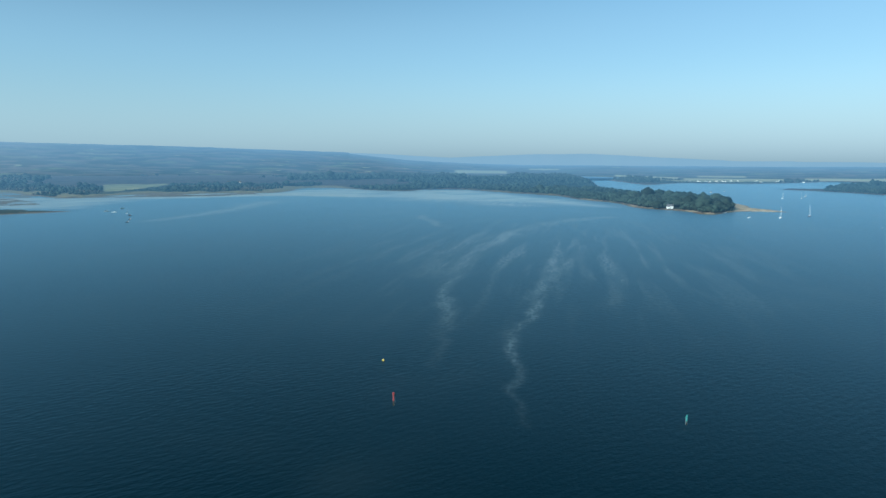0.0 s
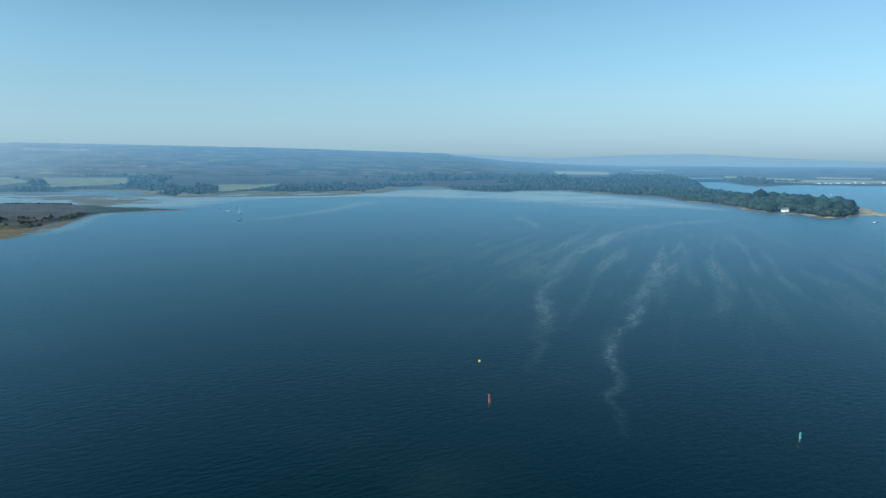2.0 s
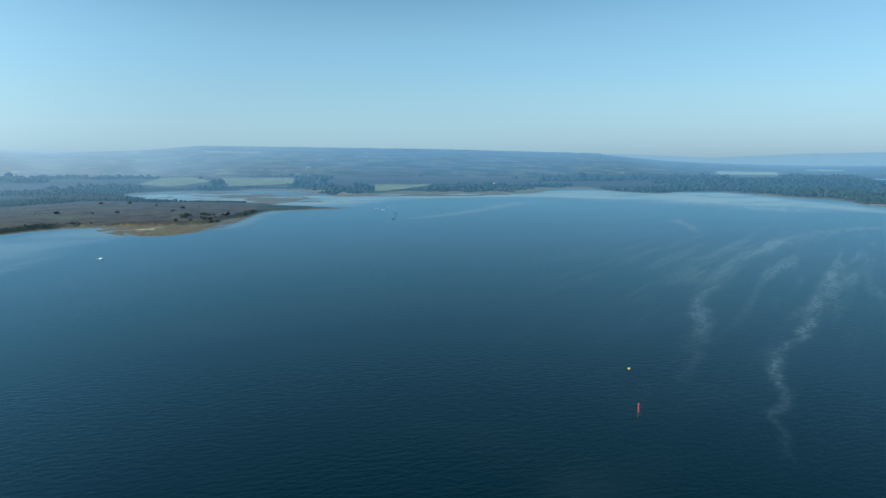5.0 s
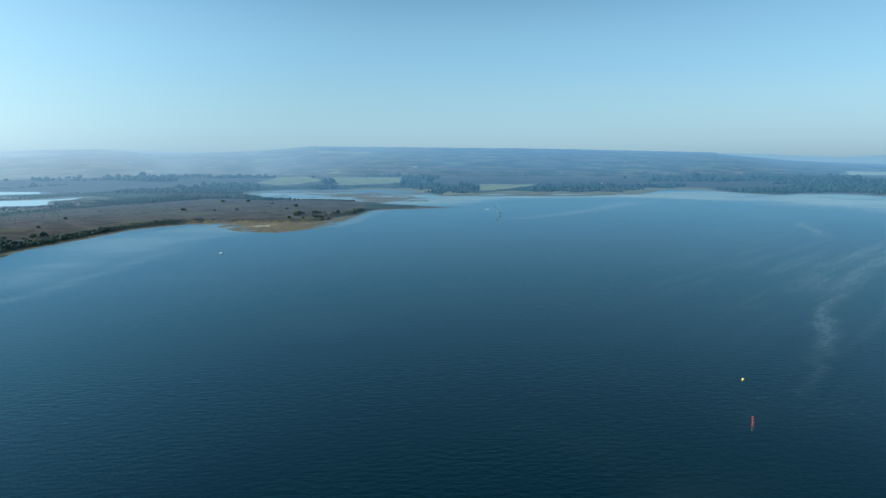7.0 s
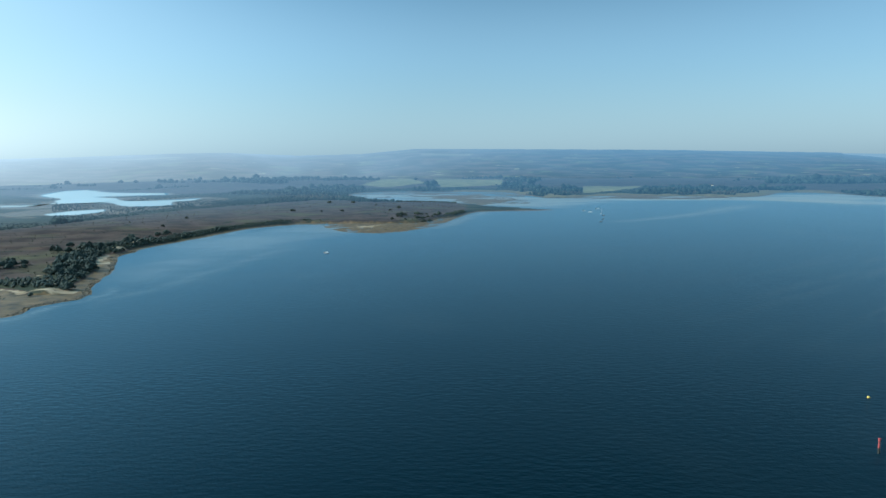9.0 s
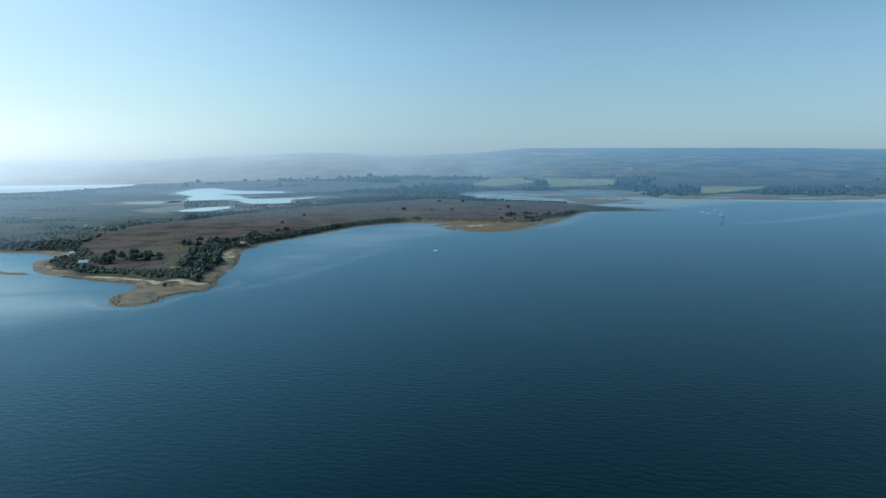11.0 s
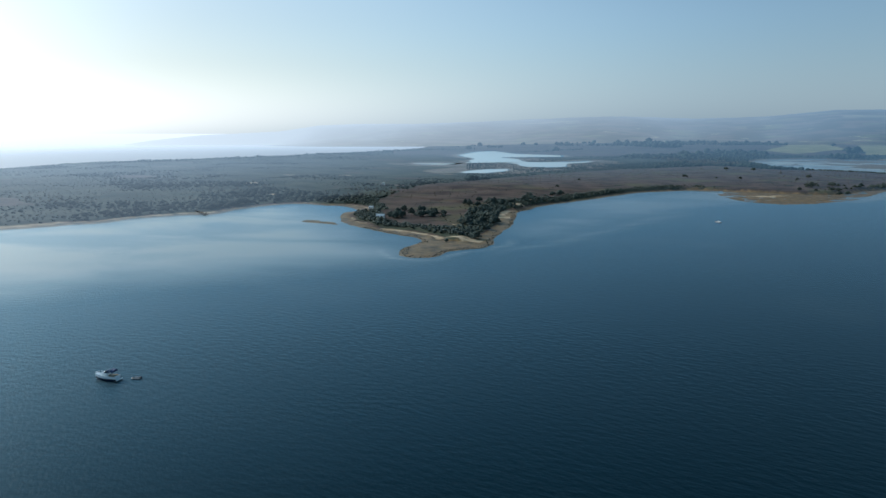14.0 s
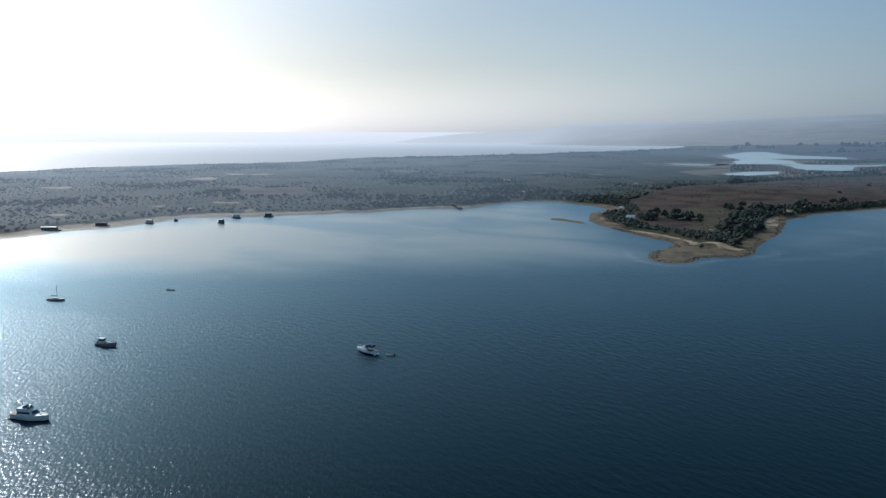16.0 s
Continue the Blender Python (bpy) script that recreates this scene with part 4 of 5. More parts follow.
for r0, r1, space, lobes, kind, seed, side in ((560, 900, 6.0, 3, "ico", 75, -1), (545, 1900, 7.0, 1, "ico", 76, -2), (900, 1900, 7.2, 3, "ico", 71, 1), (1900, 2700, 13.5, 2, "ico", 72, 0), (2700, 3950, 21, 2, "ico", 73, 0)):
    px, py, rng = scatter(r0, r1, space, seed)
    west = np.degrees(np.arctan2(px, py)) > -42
    beyond = np.hypot(px, py) > haze_start(px, py)
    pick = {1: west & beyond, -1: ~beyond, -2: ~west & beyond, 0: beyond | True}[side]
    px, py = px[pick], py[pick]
    d, h, r, b, z = land(px, py)
    headland = on_point(px, py)
    house = np.hypot(px - 866, py - 942) < 19
    spit = (px > 780) & (r < 1650) & (b > 46.9)   # the bare sandy end of the wooded point
    keep = z["wood"] & (d > np.where(px > 850, 8, 12)) & ~headland & ~house & ~spit & (rng.uniform(0, 1, len(px)) < 0.96)
    px, py, h, r, b, d, lake = px[keep], py[keep], h[keep], r[keep], b[keep], d[keep], z["lake"][keep]
    low = np.maximum(np.exp(-((px + 1010) ** 2 + (py - 1270) ** 2) / 450 ** 2), 1 - step(90, 420, lake))
    size = rng.uniform(0.7, 1.3, len(px)) * np.where(b < -42, 4.2 + 1.6 * step(30, 60, 120 - np.abs(d - 60)) * (py > 150), np.where((px > 780) & (py < 1300), 10.5, 8.7)) * (0.85 + 0.5 * waves(px, py, 150, 74)) * (space / 13 if r0 > 1800 else 1) * np.where(d < 40, 0.85, 1)
    size = np.clip(size * (1 - 0.6 * low), 1.6, 15) * np.where(lake < 200, 0.5, 1)
    size *= (1 + 0.3 * waves(px, py, 45, 79)) * np.exp(np.where(b < -42, 0.4, 0.16) * waves(px, py, 75, 80) + rng.normal(0, 0.16, len(px))) * np.where(b < -42, 1 - 0.45 * step(850, 1450, r), 1)
    if side == -2:   # taller trees stand in loose belts above the scrub
        size *= np.where(waves(px, py, 110, 81) + 1.0 * (1 - step(20, 130, d)) > 0.15, 1.0, 0.5)
    brown = (waves(px, py, 130, 78) > 0.36) & (px < 500) & (d > 45)
    size = np.where(brown, size * 0.62, size)
    hides_field = np.zeros(len(px), bool)   # trees shrunk along the camera's sight lines so the fields stay in view
    for k in (1.03, 1.08, 1.14, 1.2):
        for loop in FIELDS:
            hides_field |= inside(px * k, py * k, loop)
    size = np.where(hides_field, size * 0.3, size)
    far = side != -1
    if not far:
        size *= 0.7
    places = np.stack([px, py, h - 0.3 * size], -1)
    for pick, material, label in ((~brown, (M_THICKET_FAR if side == -2 else M_LEAF_FAR) if far else M_LEAF, "dark green woods tinted with painted blue haze" if far else "mixed woodland of dark green trees"),
                                  (brown, M_BROWN_FAR if far else M_LEAF, "low brown scrub tinted with painted blue haze" if far else "low scrub at the edge of the wood")):
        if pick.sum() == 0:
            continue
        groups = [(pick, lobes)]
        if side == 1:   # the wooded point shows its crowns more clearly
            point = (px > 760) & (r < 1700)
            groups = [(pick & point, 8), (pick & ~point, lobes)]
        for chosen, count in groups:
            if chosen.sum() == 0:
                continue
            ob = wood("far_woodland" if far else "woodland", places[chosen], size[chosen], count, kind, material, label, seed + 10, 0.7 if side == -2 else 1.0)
            # crowns glow with painted haze
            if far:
                give_haze_glow(ob)


# ---------------------------------------------------------------- building blocks
def part(name, bm, material, parent, label=""):
    me = bpy.data.meshes.new(name)
    bm.to_mesh(me)
    bm.free()
    me.materials.append(material)
    ob = new(name, me)
    ob.parent = parent
    if label:
        ob["label"] = label
    return ob


def thing(name, label, category, group=""):
    return tagged(new(name), label, category, group)


def box(bm, size, at, bevel=0.0, taper=1.0, turn=0.0):
    """A box with its base centre at `at`; taper narrows its top."""
    r = bmesh.ops.create_cube(bm, size=1.0)
    for v in r["verts"]:
        k = taper if v.co.z > 0 else 1.0
        v.co = Vector((v.co.x * size[0] * k, v.co.y * size[1] * k, (v.co.z + 0.5) * size[2]))
    bmesh.ops.transform(bm, matrix=pose(*at, 0, 0, turn), verts=r["verts"])
    if bevel:
        es = list({e for v in r["verts"] for e in v.link_edges})
        bmesh.ops.bevel(bm, geom=es, offset=bevel, segments=1, affect="EDGES")
    return bm


def rod(bm, a, b, r0, r1=None, seg=6):
    a, b = Vector(a), Vector(b)
    m = Matrix.Translation((a + b) / 2) @ (b - a).to_track_quat("Z", "Y").to_matrix().to_4x4()
    bmesh.ops.create_cone(bm, segments=seg, radius1=r0, radius2=r0 if r1 is None else r1, depth=(b - a).length, cap_ends=True, matrix=m)
    return bm


def loft(bm, rings, cap=True):
    """Skins a row of point rings of equal length."""
    vs = [[bm.verts.new(p) for p in ring] for ring in rings]
    for a, b in zip(vs, vs[1:]):
        for i in range(len(a) - 1):
            bm.faces.new((a[i], a[i + 1], b[i + 1], b[i]))
    if cap:
        bm.faces.new(vs[0][::-1])
        bm.faces.new(vs[-1])
    bmesh.ops.recalc_face_normals(bm, faces=bm.faces)
    return bm


def hull(length, beam, freeboard, full=0.75, flare=1.0, sheer=0.35, stern=0.85):
    """A boat's hull with its bow at +y and the waterline at z = 0."""
    bm = bmesh.new()
    rings = []
    for i in range(11):
        s = i / 10
        w = beam / 2 * (stern + (1 - stern) * min(s / 0.35, 1)) * max(1 - max((s - full * 0.6) / (1 - full * 0.6), 0) ** 2.2, 0.03)
        y = (s - 0.5) * length
        top = freeboard * (1 + sheer * s ** 2)
        over = 0.05 * length * max(s - 0.7, 0) / 0.3
        pts = [(-w, y + over, top), (-w * 0.95 * flare, y + over * 0.6, top * 0.5), (-w * 0.8, y, 0.0), (-w * 0.45, y, -0.25), (0, y, -0.4),
               (w * 0.45, y, -0.25), (w * 0.8, y, 0.0), (w * 0.95 * flare, y + over * 0.6, top * 0.5), (w, y + over, top)]
        rings.append(pts)
    return loft(bm, rings)


def deck(length, beam, freeboard, full=0.75, sheer=0.35, stern=0.85, inset=0.06, drop=0.08):
    bm = bmesh.new()
    rings = []
    for i in range(11):
        s = i / 10
        w = (beam / 2 - inset) * (stern + (1 - stern) * min(s / 0.35, 1)) * max(1 - max((s - full * 0.6) / (1 - full * 0.6), 0) ** 2.2, 0.02)
        y = (s - 0.5) * length * 0.985
        top = freeboard * (1 + sheer * s ** 2)
        over = 0.05 * length * max(s - 0.7, 0) / 0.3
        rings.append([(-w, y + over, top + 0.02), (0, y + over, top + 0.07), (w, y + over, top + 0.02), (w, y + over, top - drop), (-w, y + over, top - drop), (-w, y + over, top + 0.02)])
    return loft(bm, rings, cap=False)


def cabin(bm, length, width, height, at, rake=0.3, tumble=0.86, nose=0.8):
    """A deckhouse with a raked front at +y and leaning sides."""
    x, y, z = at
    a, b = y - length / 2, y + length / 2
    low = [(-width / 2, a), (width / 2, a), (width / 2 * nose, b), (-width / 2 * nose, b)]
    high = [(p * tumble, q + (rake * 0.25 if q == a else -rake)) for p, q in low]
    vs = [bm.verts.new((x + p, q, z)) for p, q in low] + [bm.verts.new((x + p, q, z + height)) for p, q in high]
    for f in ((3, 2, 1, 0), (4, 5, 6, 7), (0, 1, 5, 4), (1, 2, 6, 5), (2, 3, 7, 6), (3, 0, 4, 7)):
        bm.faces.new([vs[i] for i in f])
    return bm


def rails(parent, length, beam, base, height, y0, y1, n):
    for k in (-1, 1):
        bm = bmesh.new()
        pts = []
        for i in range(n):
            s = i / (n - 1)
            y = y0 + (y1 - y0) * s
            w = beam / 2 * (1 - max((y / length + 0.5 - 0.45) / 0.55, 0) ** 2.2) * 0.93
            pts.append((k * w, y, base + 0.12 * s))
        for p in pts:
            rod(bm, p, (p[0], p[1], p[2] + height), 0.02, seg=4)
        for p, q in zip(pts, pts[1:]):
            rod(bm, (p[0], p[1], p[2] + height), (q[0], q[1], q[2] + height), 0.02, seg=4)
        part("rail", bm, M_STEEL, parent, "stainless steel guard rail")


def put(ob, x, y, bearing, z=0.0):
    ob.matrix_basis = pose(x, y, z, 0, 0, -bearing)
    return ob


# ---------------------------------------------------------------- navigation marks
def channel_marker(name, paint, label, side):
    top = thing(name, label, "channel marker")
    part("pile", rod(bmesh.new(), (0, 0, -3), (0, 0, 1.5), 0.30, 0.28, 10), M_WEED, top, "weed-covered timber foot")
    bm = bmesh.new()
    rod(bm, (0, 0, 1.5), (0, 0, 3.6), 0.27, 0.25, 10)
    part("shaft", bm, paint, top)
    part("collar", rod(bmesh.new(), (0, 0, 3.0), (0, 0, 3.12), 0.33, 0.33, 10), M_WEED, top)
    if side:
        b2 = bmesh.new()
        bmesh.ops.create_cone(b2, segments=10, radius1=0.42, radius2=0.02, depth=0.75, cap_ends=True, matrix=pose(0, 0, 4.0))
        part("topmark", b2, paint, top, "cone topmark")
        part("ladder", rod(rod(bmesh.new(), (-0.42, 0.1, 0.4), (-0.42, 0.1, 3.4), 0.04, seg=4), (-0.42, -0.1, 0.4), (-0.42, -0.1, 3.4), 0.04, seg=4), M_STEEL, top)
        part("sign", box(bmesh.new(), (0.5, 0.06, 0.45), (-0.45, 0, 2.9), 0.01), paint, top)
    else:
        part("topmark", rod(bmesh.new(), (0, 0, 3.6), (0, 0, 4.2), 0.33, 0.33, 12), paint, top, "can topmark")
        part("ladder", rod(rod(bmesh.new(), (0.36, 0.1, 0.4), (0.36, 0.1, 3.0), 0.03, seg=4), (0.36, -0.1, 0.4), (0.36, -0.1, 3.0), 0.03, seg=4), M_STEEL, top)
    part("lamp", rod(bmesh.new(), (0, 0, 4.2 if not side else 4.35), (0, 0, 4.45 if not side else 4.55), 0.1, 0.08, 8), M_GLASS, top)
    return top


put(channel_marker("channel_marker", M_RED, "red-painted timber pile with a can topmark in the water", False), 74, 199, 30)
put(channel_marker("channel_marker", M_GREEN, "green-painted timber pile with a cone topmark in the water", True), 146, 148, 20).scale = (0.68, 0.68, 0.74)


def mooring_buoy(material, label, r=0.45):
    top = thing("mooring_buoy", label, "buoy")
    bm = bmesh.new()
    bmesh.ops.create_uvsphere(bm, u_segments=14, v_segments=9, radius=r, matrix=Matrix.Translation((0, 0, r * 0.45)))
    for fc in bm.faces:
        fc.smooth = True
    part("float", bm, material, top)
    part("band", rod(bmesh.new(), (0, 0, r * 0.05), (0, 0, r * 0.25), r * 0.97, r * 1.0, 14), M_WEED, top)
    part("ring", rod(bmesh.new(), (0, 0, r * 1.4), (0, 0, r * 1.75), r * 0.16, r * 0.16, 8), M_STEEL, top)
    return top


put(mooring_buoy(M_YELLOW, "round yellow mooring buoy floating on the water", 0.5), 88, 248, 0)
small = mooring_buoy(M_WHITE, "small pale mooring buoy floating far out", 0.6)
put(small, 1240, 883, 0)
for bx, by in ((850, 555),):
    copy_thing(small, pose(bx, by, 0))


# ---------------------------------------------------------------- boats
def flybridge_cruiser():
    L, B = 10.4, 3.6
    top = thing("motor_cruiser", "white flybridge motor cruiser at anchor", "boat")
    part("hull", hull(L, B, 1.25, 0.8), M_WHITE, top)
    part("boot_stripe", hull(L * 0.995, B * 1.004, 0.22, 0.8, sheer=0.0), M_HULL_DARK, top, "dark waterline stripe")
    part("deck", deck(L, B, 1.25, 0.8), M_WHITE, top)
    body = part("cabin", cabin(bmesh.new(), 5.2, 2.95, 1.2, (0, -0.6, 1.3), 1.1), M_WHITE, top)
    part("side_window", cabin(bmesh.new(), 3.9, 2.93, 0.45, (0, -0.9, 1.8), 0.5, 0.96, 0.93), M_GLASS, body, "dark saloon windows")
    part("windscreen", cabin(bmesh.new(), 1.1, 2.3, 0.6, (0, 1.25, 1.75), 0.75, 0.9, 0.9), M_GLASS, body, "raked dark windscreen")
    fly = part("flybridge", cabin(bmesh.new(), 3.4, 2.6, 0.55, (0, -1.5, 2.5), 0.4, 1.0, 0.85), M_WHITE, top)
    part("fly_screen", cabin(bmesh.new(), 0.5, 2.0, 0.4, (0, -0.05, 3.0), 0.35, 0.9, 0.9), M_GLASS, fly)
    part("helm_seat", box(bmesh.new(), (1.6, 0.6, 0.6), (0, -1.4, 2.95), 0.05), M_CANVAS, fly)
    bm = bmesh.new()
    for k in (-1, 1):
        rod(bm, (k * 1.35, -3.0, 2.7), (k * 1.2, -3.4, 4.3), 0.07, 0.06)
    rod(bm, (-1.2, -3.4, 4.3), (1.2, -3.4, 4.3), 0.08)
    part("radar_arch", bm, M_WHITE, top)
    part("radar", rod(bmesh.new(), (0, -3.4, 4.38), (0, -3.4, 4.6), 0.32, 0.28, 12), M_WHITE, top)
    part("aerial", rod(bmesh.new(), (0.8, -3.4, 4.3), (0.85, -3.9, 6.6), 0.025, 0.01, 4), M_STEEL, top)
    part("cockpit", box(bmesh.new(), (2.9, 1.8, 0.1), (0, -4.1, 1.34)), M_TEAK, top)
    part("bathing_platform", box(bmesh.new(), (3.2, 0.9, 0.12), (0, -5.5, 0.25), 0.03), M_TEAK, top)
    part("hatch", box(bmesh.new(), (0.6, 0.6, 0.1), (0, 3.1, 1.58), 0.02), M_GLASS, top)
    rails(top, L, B, 1.5, 0.6, 1.2, 5.0, 8)
    return top


def sport_cruiser():
    L, B = 8.2, 2.8
    top = thing("motor_cruiser", "white sports cruiser with a dark canopy at anchor", "boat")
    part("hull", hull(L, B, 1.0, 0.78), M_WHITE, top)
    part("side_stripe", hull(L * 0.99, B * 1.01, 0.5, 0.78, sheer=0.3), M_HULL_DARK, top, "navy hull stripe")
    part("deck", deck(L, B, 1.0, 0.78), M_WHITE, top)
    body = part("cabin", cabin(bmesh.new(), 3.4, 2.2, 0.75, (0, 0.9, 1.05), 1.3, 0.85, 0.6), M_WHITE, top)
    part("windscreen", cabin(bmesh.new(), 1.4, 2.05, 0.6, (0, -0.2, 1.75), 0.7, 0.85, 0.8), M_GLASS, body)
    part("canopy", cabin(bmesh.new(), 2.5, 2.2, 0.5, (0, -2.0, 2.0), 0.3, 0.8, 0.95), M_CANVAS, top, "dark blue cockpit canopy")
    part("cockpit", box(bmesh.new(), (2.1, 2.6, 0.1), (0, -2.2, 1.05)), M_TEAK, top)
    bm = bmesh.new()
    for k in (-1, 1):
        rod(bm, (k * 1.05, -1.3, 1.1), (k * 0.95, -1.8, 2.6), 0.06)
    rod(bm, (-0.95, -1.8, 2.6), (0.95, -1.8, 2.6), 0.07)
    part("radar_arch", bm, M_WHITE, top)
    part("bathing_platform", box(bmesh.new(), (2.4, 0.7, 0.1), (0, -4.4, 0.2), 0.02), M_WHITE, top)
    rails(top, L, B, 1.15, 0.5, 0.6, 3.9, 6)
    return top


def fishing_boat(hull_paint=None, L=8.0, label="white fishing launch with an aft wheelhouse at anchor"):
    B = L * 0.33
    top = thing("fishing_boat", label, "boat")
    part("hull", hull(L, B, 0.95, 0.78, sheer=0.7), hull_paint or M_WHITE, top)
    part("deck", deck(L, B, 0.95, 0.78, sheer=0.7, drop=0.1), M_TIMBER, top)
    body = part("wheelhouse", cabin(bmesh.new(), L * 0.26, B * 0.62, 1.7, (0, -L * 0.2, 1.0), 0.25, 0.92, 0.9), M_WHITE, top)
    part("window", cabin(bmesh.new(), L * 0.264, B * 0.625, 0.5, (0, -L * 0.2, 1.95), 0.1, 0.97, 0.93), M_GLASS, body)
    part("roof", box(bmesh.new(), (B * 0.62, L * 0.28, 0.08), (0, -L * 0.21, 2.7), 0.02), M_WHITE, body)
    part("foredeck_cuddy", cabin(bmesh.new(), L * 0.25, B * 0.55, 0.45, (0, L * 0.2, 1.1), 0.5, 0.85, 0.6), M_WHITE, top)
    part("mast", rod(bmesh.new(), (0, -L * 0.26, 2.75), (0, -L * 0.26, 4.4), 0.04, 0.03), M_STEEL, top)
    part("engine_box", box(bmesh.new(), (0.9, 1.1, 0.5), (0, -L * 0.4, 1.0), 0.04), M_TIMBER, top)
    rails(top, L, B, 1.15, 0.5, L * 0.1, L * 0.47, 5)
    return top


def yacht(L=10.5, hull_paint=None, label="white sailing yacht on a mooring with sails furled", mast=None):
    B = L * 0.31
    mast = mast or L * 1.35
    top = thing("sailing_yacht", label, "boat")
    part("hull", hull(L, B, 0.095 * L, 0.7, stern=0.6, sheer=0.25), hull_paint or M_WHITE, top)
    part("deck", deck(L, B, 0.095 * L, 0.7, stern=0.6, sheer=0.25), M_WHITE, top)
    body = part("coachroof", cabin(bmesh.new(), L * 0.42, B * 0.58, 0.5, (0, L * 0.05, 0.1 * L), 0.8, 0.85, 0.6), M_WHITE, top)
    part("cabin_window", cabin(bmesh.new(), L * 0.3, B * 0.575, 0.18, (0, L * 0.03, 0.1 * L + 0.18), 0.4, 0.97, 0.85), M_GLASS, body)
    part("mast", rod(bmesh.new(), (0, L * 0.1, 0.1 * L), (0, L * 0.1, mast), 0.15, 0.10, 6), M_WHITE, top, "white-painted mast")
    part("boom", rod(bmesh.new(), (0, L * 0.1, 0.1 * L + 1.2), (0, -L * 0.32, 0.1 * L + 1.1), 0.06, 0.05, 6), M_STEEL, top)
    part("furled_sail", rod(bmesh.new(), (0, L * 0.09, 0.1 * L + 1.38), (0, -L * 0.3, 0.1 * L + 1.28), 0.16, 0.1, 8), M_CANVAS, top, "blue sail cover")
    part("forestay", rod(bmesh.new(), (0, L * 0.53, 0.13 * L), (0, L * 0.1, mast * 0.97), 0.05, 0.03, 5), M_WHITE, top, "rolled headsail on the forestay")
    part("backstay", rod(bmesh.new(), (0, -L * 0.49, 0.1 * L), (0, L * 0.1, mast * 0.99), 0.012, 0.012, 4), M_STEEL, top)
    bm = bmesh.new()
    for k in (-1, 1):
        rod(bm, (k * B * 0.46, L * 0.08, 0.1 * L), (k * B * 0.2, L * 0.1, mast * 0.52), 0.012, seg=4)
        rod(bm, (k * B * 0.2, L * 0.1, mast * 0.52), (0, L * 0.1, mast * 0.97), 0.012, seg=4)
        rod(bm, (0, L * 0.1, mast * 0.52), (k * B * 0.22, L * 0.1, mast * 0.52), 0.03, seg=4)
    part("rigging", bm, M_STEEL, top)
    part("cockpit", box(bmesh.new(), (B * 0.42, L * 0.22, 0.1), (0, -L * 0.3, 0.1 * L + 0.02)), M_TEAK, top)
    return top


def tender(L=2.8, label="small grey inflatable tender with an outboard", dark=True):
    top = thing("dinghy", label, "boat")
    bm = bmesh.new()
    pts = [(-L * 0.26, -L * 0.5), (-L * 0.26, L * 0.2), (-L * 0.14, L * 0.42), (0, L * 0.5), (L * 0.14, L * 0.42), (L * 0.26, L * 0.2), (L * 0.26, -L * 0.5)]
    for p, q in zip(pts, pts[1:]):
        rod(bm, (*p, 0.18), (*q, 0.18 + 0.02), 0.2, 0.2, 8)
    part("tube", bm, M_RUBBER if dark else M_WHITE, top)
    part("floor", box(bmesh.new(), (L * 0.46, L * 0.85, 0.08), (0, -0.05, 0.04)), M_RUBBER, top)
    part("thwart", box(bmesh.new(), (L * 0.46, 0.25, 0.06), (0, 0.1, 0.28)), M_RUBBER, top)
    part("transom", box(bmesh.new(), (L * 0.46, 0.06, 0.4), (0, -L * 0.48, 0.05)), M_TIMBER, top)
    part("outboard", box(bmesh.new(), (0.28, 0.35, 0.5), (0, -L * 0.56, 0.3), 0.05, 0.8), M_HULL_DARK, top)
    return top


def open_boat(L, paint, label, house=True):
    B = L * 0.36
    top = thing("motor_boat", label, "boat")
    part("hull", hull(L, B, 0.12 * L, 0.76), paint, top)
    part("deck", deck(L, B, 0.12 * L, 0.76), M_WHITE, top)
    if house:
        body = part("cuddy", cabin(bmesh.new(), L * 0.36, B * 0.7, 0.13 * L, (0, L * 0.12, 0.12 * L), 0.5, 0.85, 0.7), M_WHITE, top)
        part("windscreen", cabin(bmesh.new(), L * 0.12, B * 0.62, 0.09 * L, (0, -0.04 * L, 0.2 * L), 0.3, 0.9, 0.9), M_GLASS, body)
    part("cockpit", box(bmesh.new(), (B * 0.7, L * 0.3, 0.06), (0, -L * 0.28, 0.125 * L)), M_TEAK, top)
    part("outboard", box(bmesh.new(), (0.35, 0.4, 0.9), (0, -L * 0.53, 0.2), 0.06, 0.8), M_HULL_DARK, top)
    return top


M_GREY_HULL = mat("grey_gelcoat", (0.20, 0.215, 0.23), 0.35, var=0.15, scale=1.5)
put(flybridge_cruiser(), -202, -22, 38)
put(fishing_boat(M_GREY_HULL, 8.0, "grey fishing launch with an aft wheelhouse at anchor"), -263, -4, 40)
put(sport_cruiser(), -216.5, 76, 238).scale = (1.0, 0.92, 1.35)
put(tender(), -211, 82.5, 225)
put(yacht(8.2, M_GREY_HULL, "grey-hulled sailing yacht at anchor in sunlit water", 7.0), -346, -24, 35)
put(tender(3.6, "dark rigid inflatable boat lying at anchor"), -346, 24, 30)
put(open_boat(6.2, M_GREY_HULL, "small grey-hulled motor boat on a mooring off the heath"), -240, 587, 110)
put(yacht(12.5, None, "large white sailing yacht on a mooring off the wooded point", 17.5), 876, 724, 60)
put(yacht(12.0, M_HULL_DARK, "navy-hulled sailing yacht on a mooring off the wooded point", 17), 949, 733, 60)
far_yacht = put(yacht(11.0, None, "white sailing yacht moored far out in the channel", 15), 1428, 1178, 70)
far_yacht["group"] = "yachts in the far channel"
for fx, fy, fb in ((1470, 1161, 50), (1579, 1235, 80)):
    copy_thing(far_yacht, pose(fx, fy, 0, 0, 0, -fb))
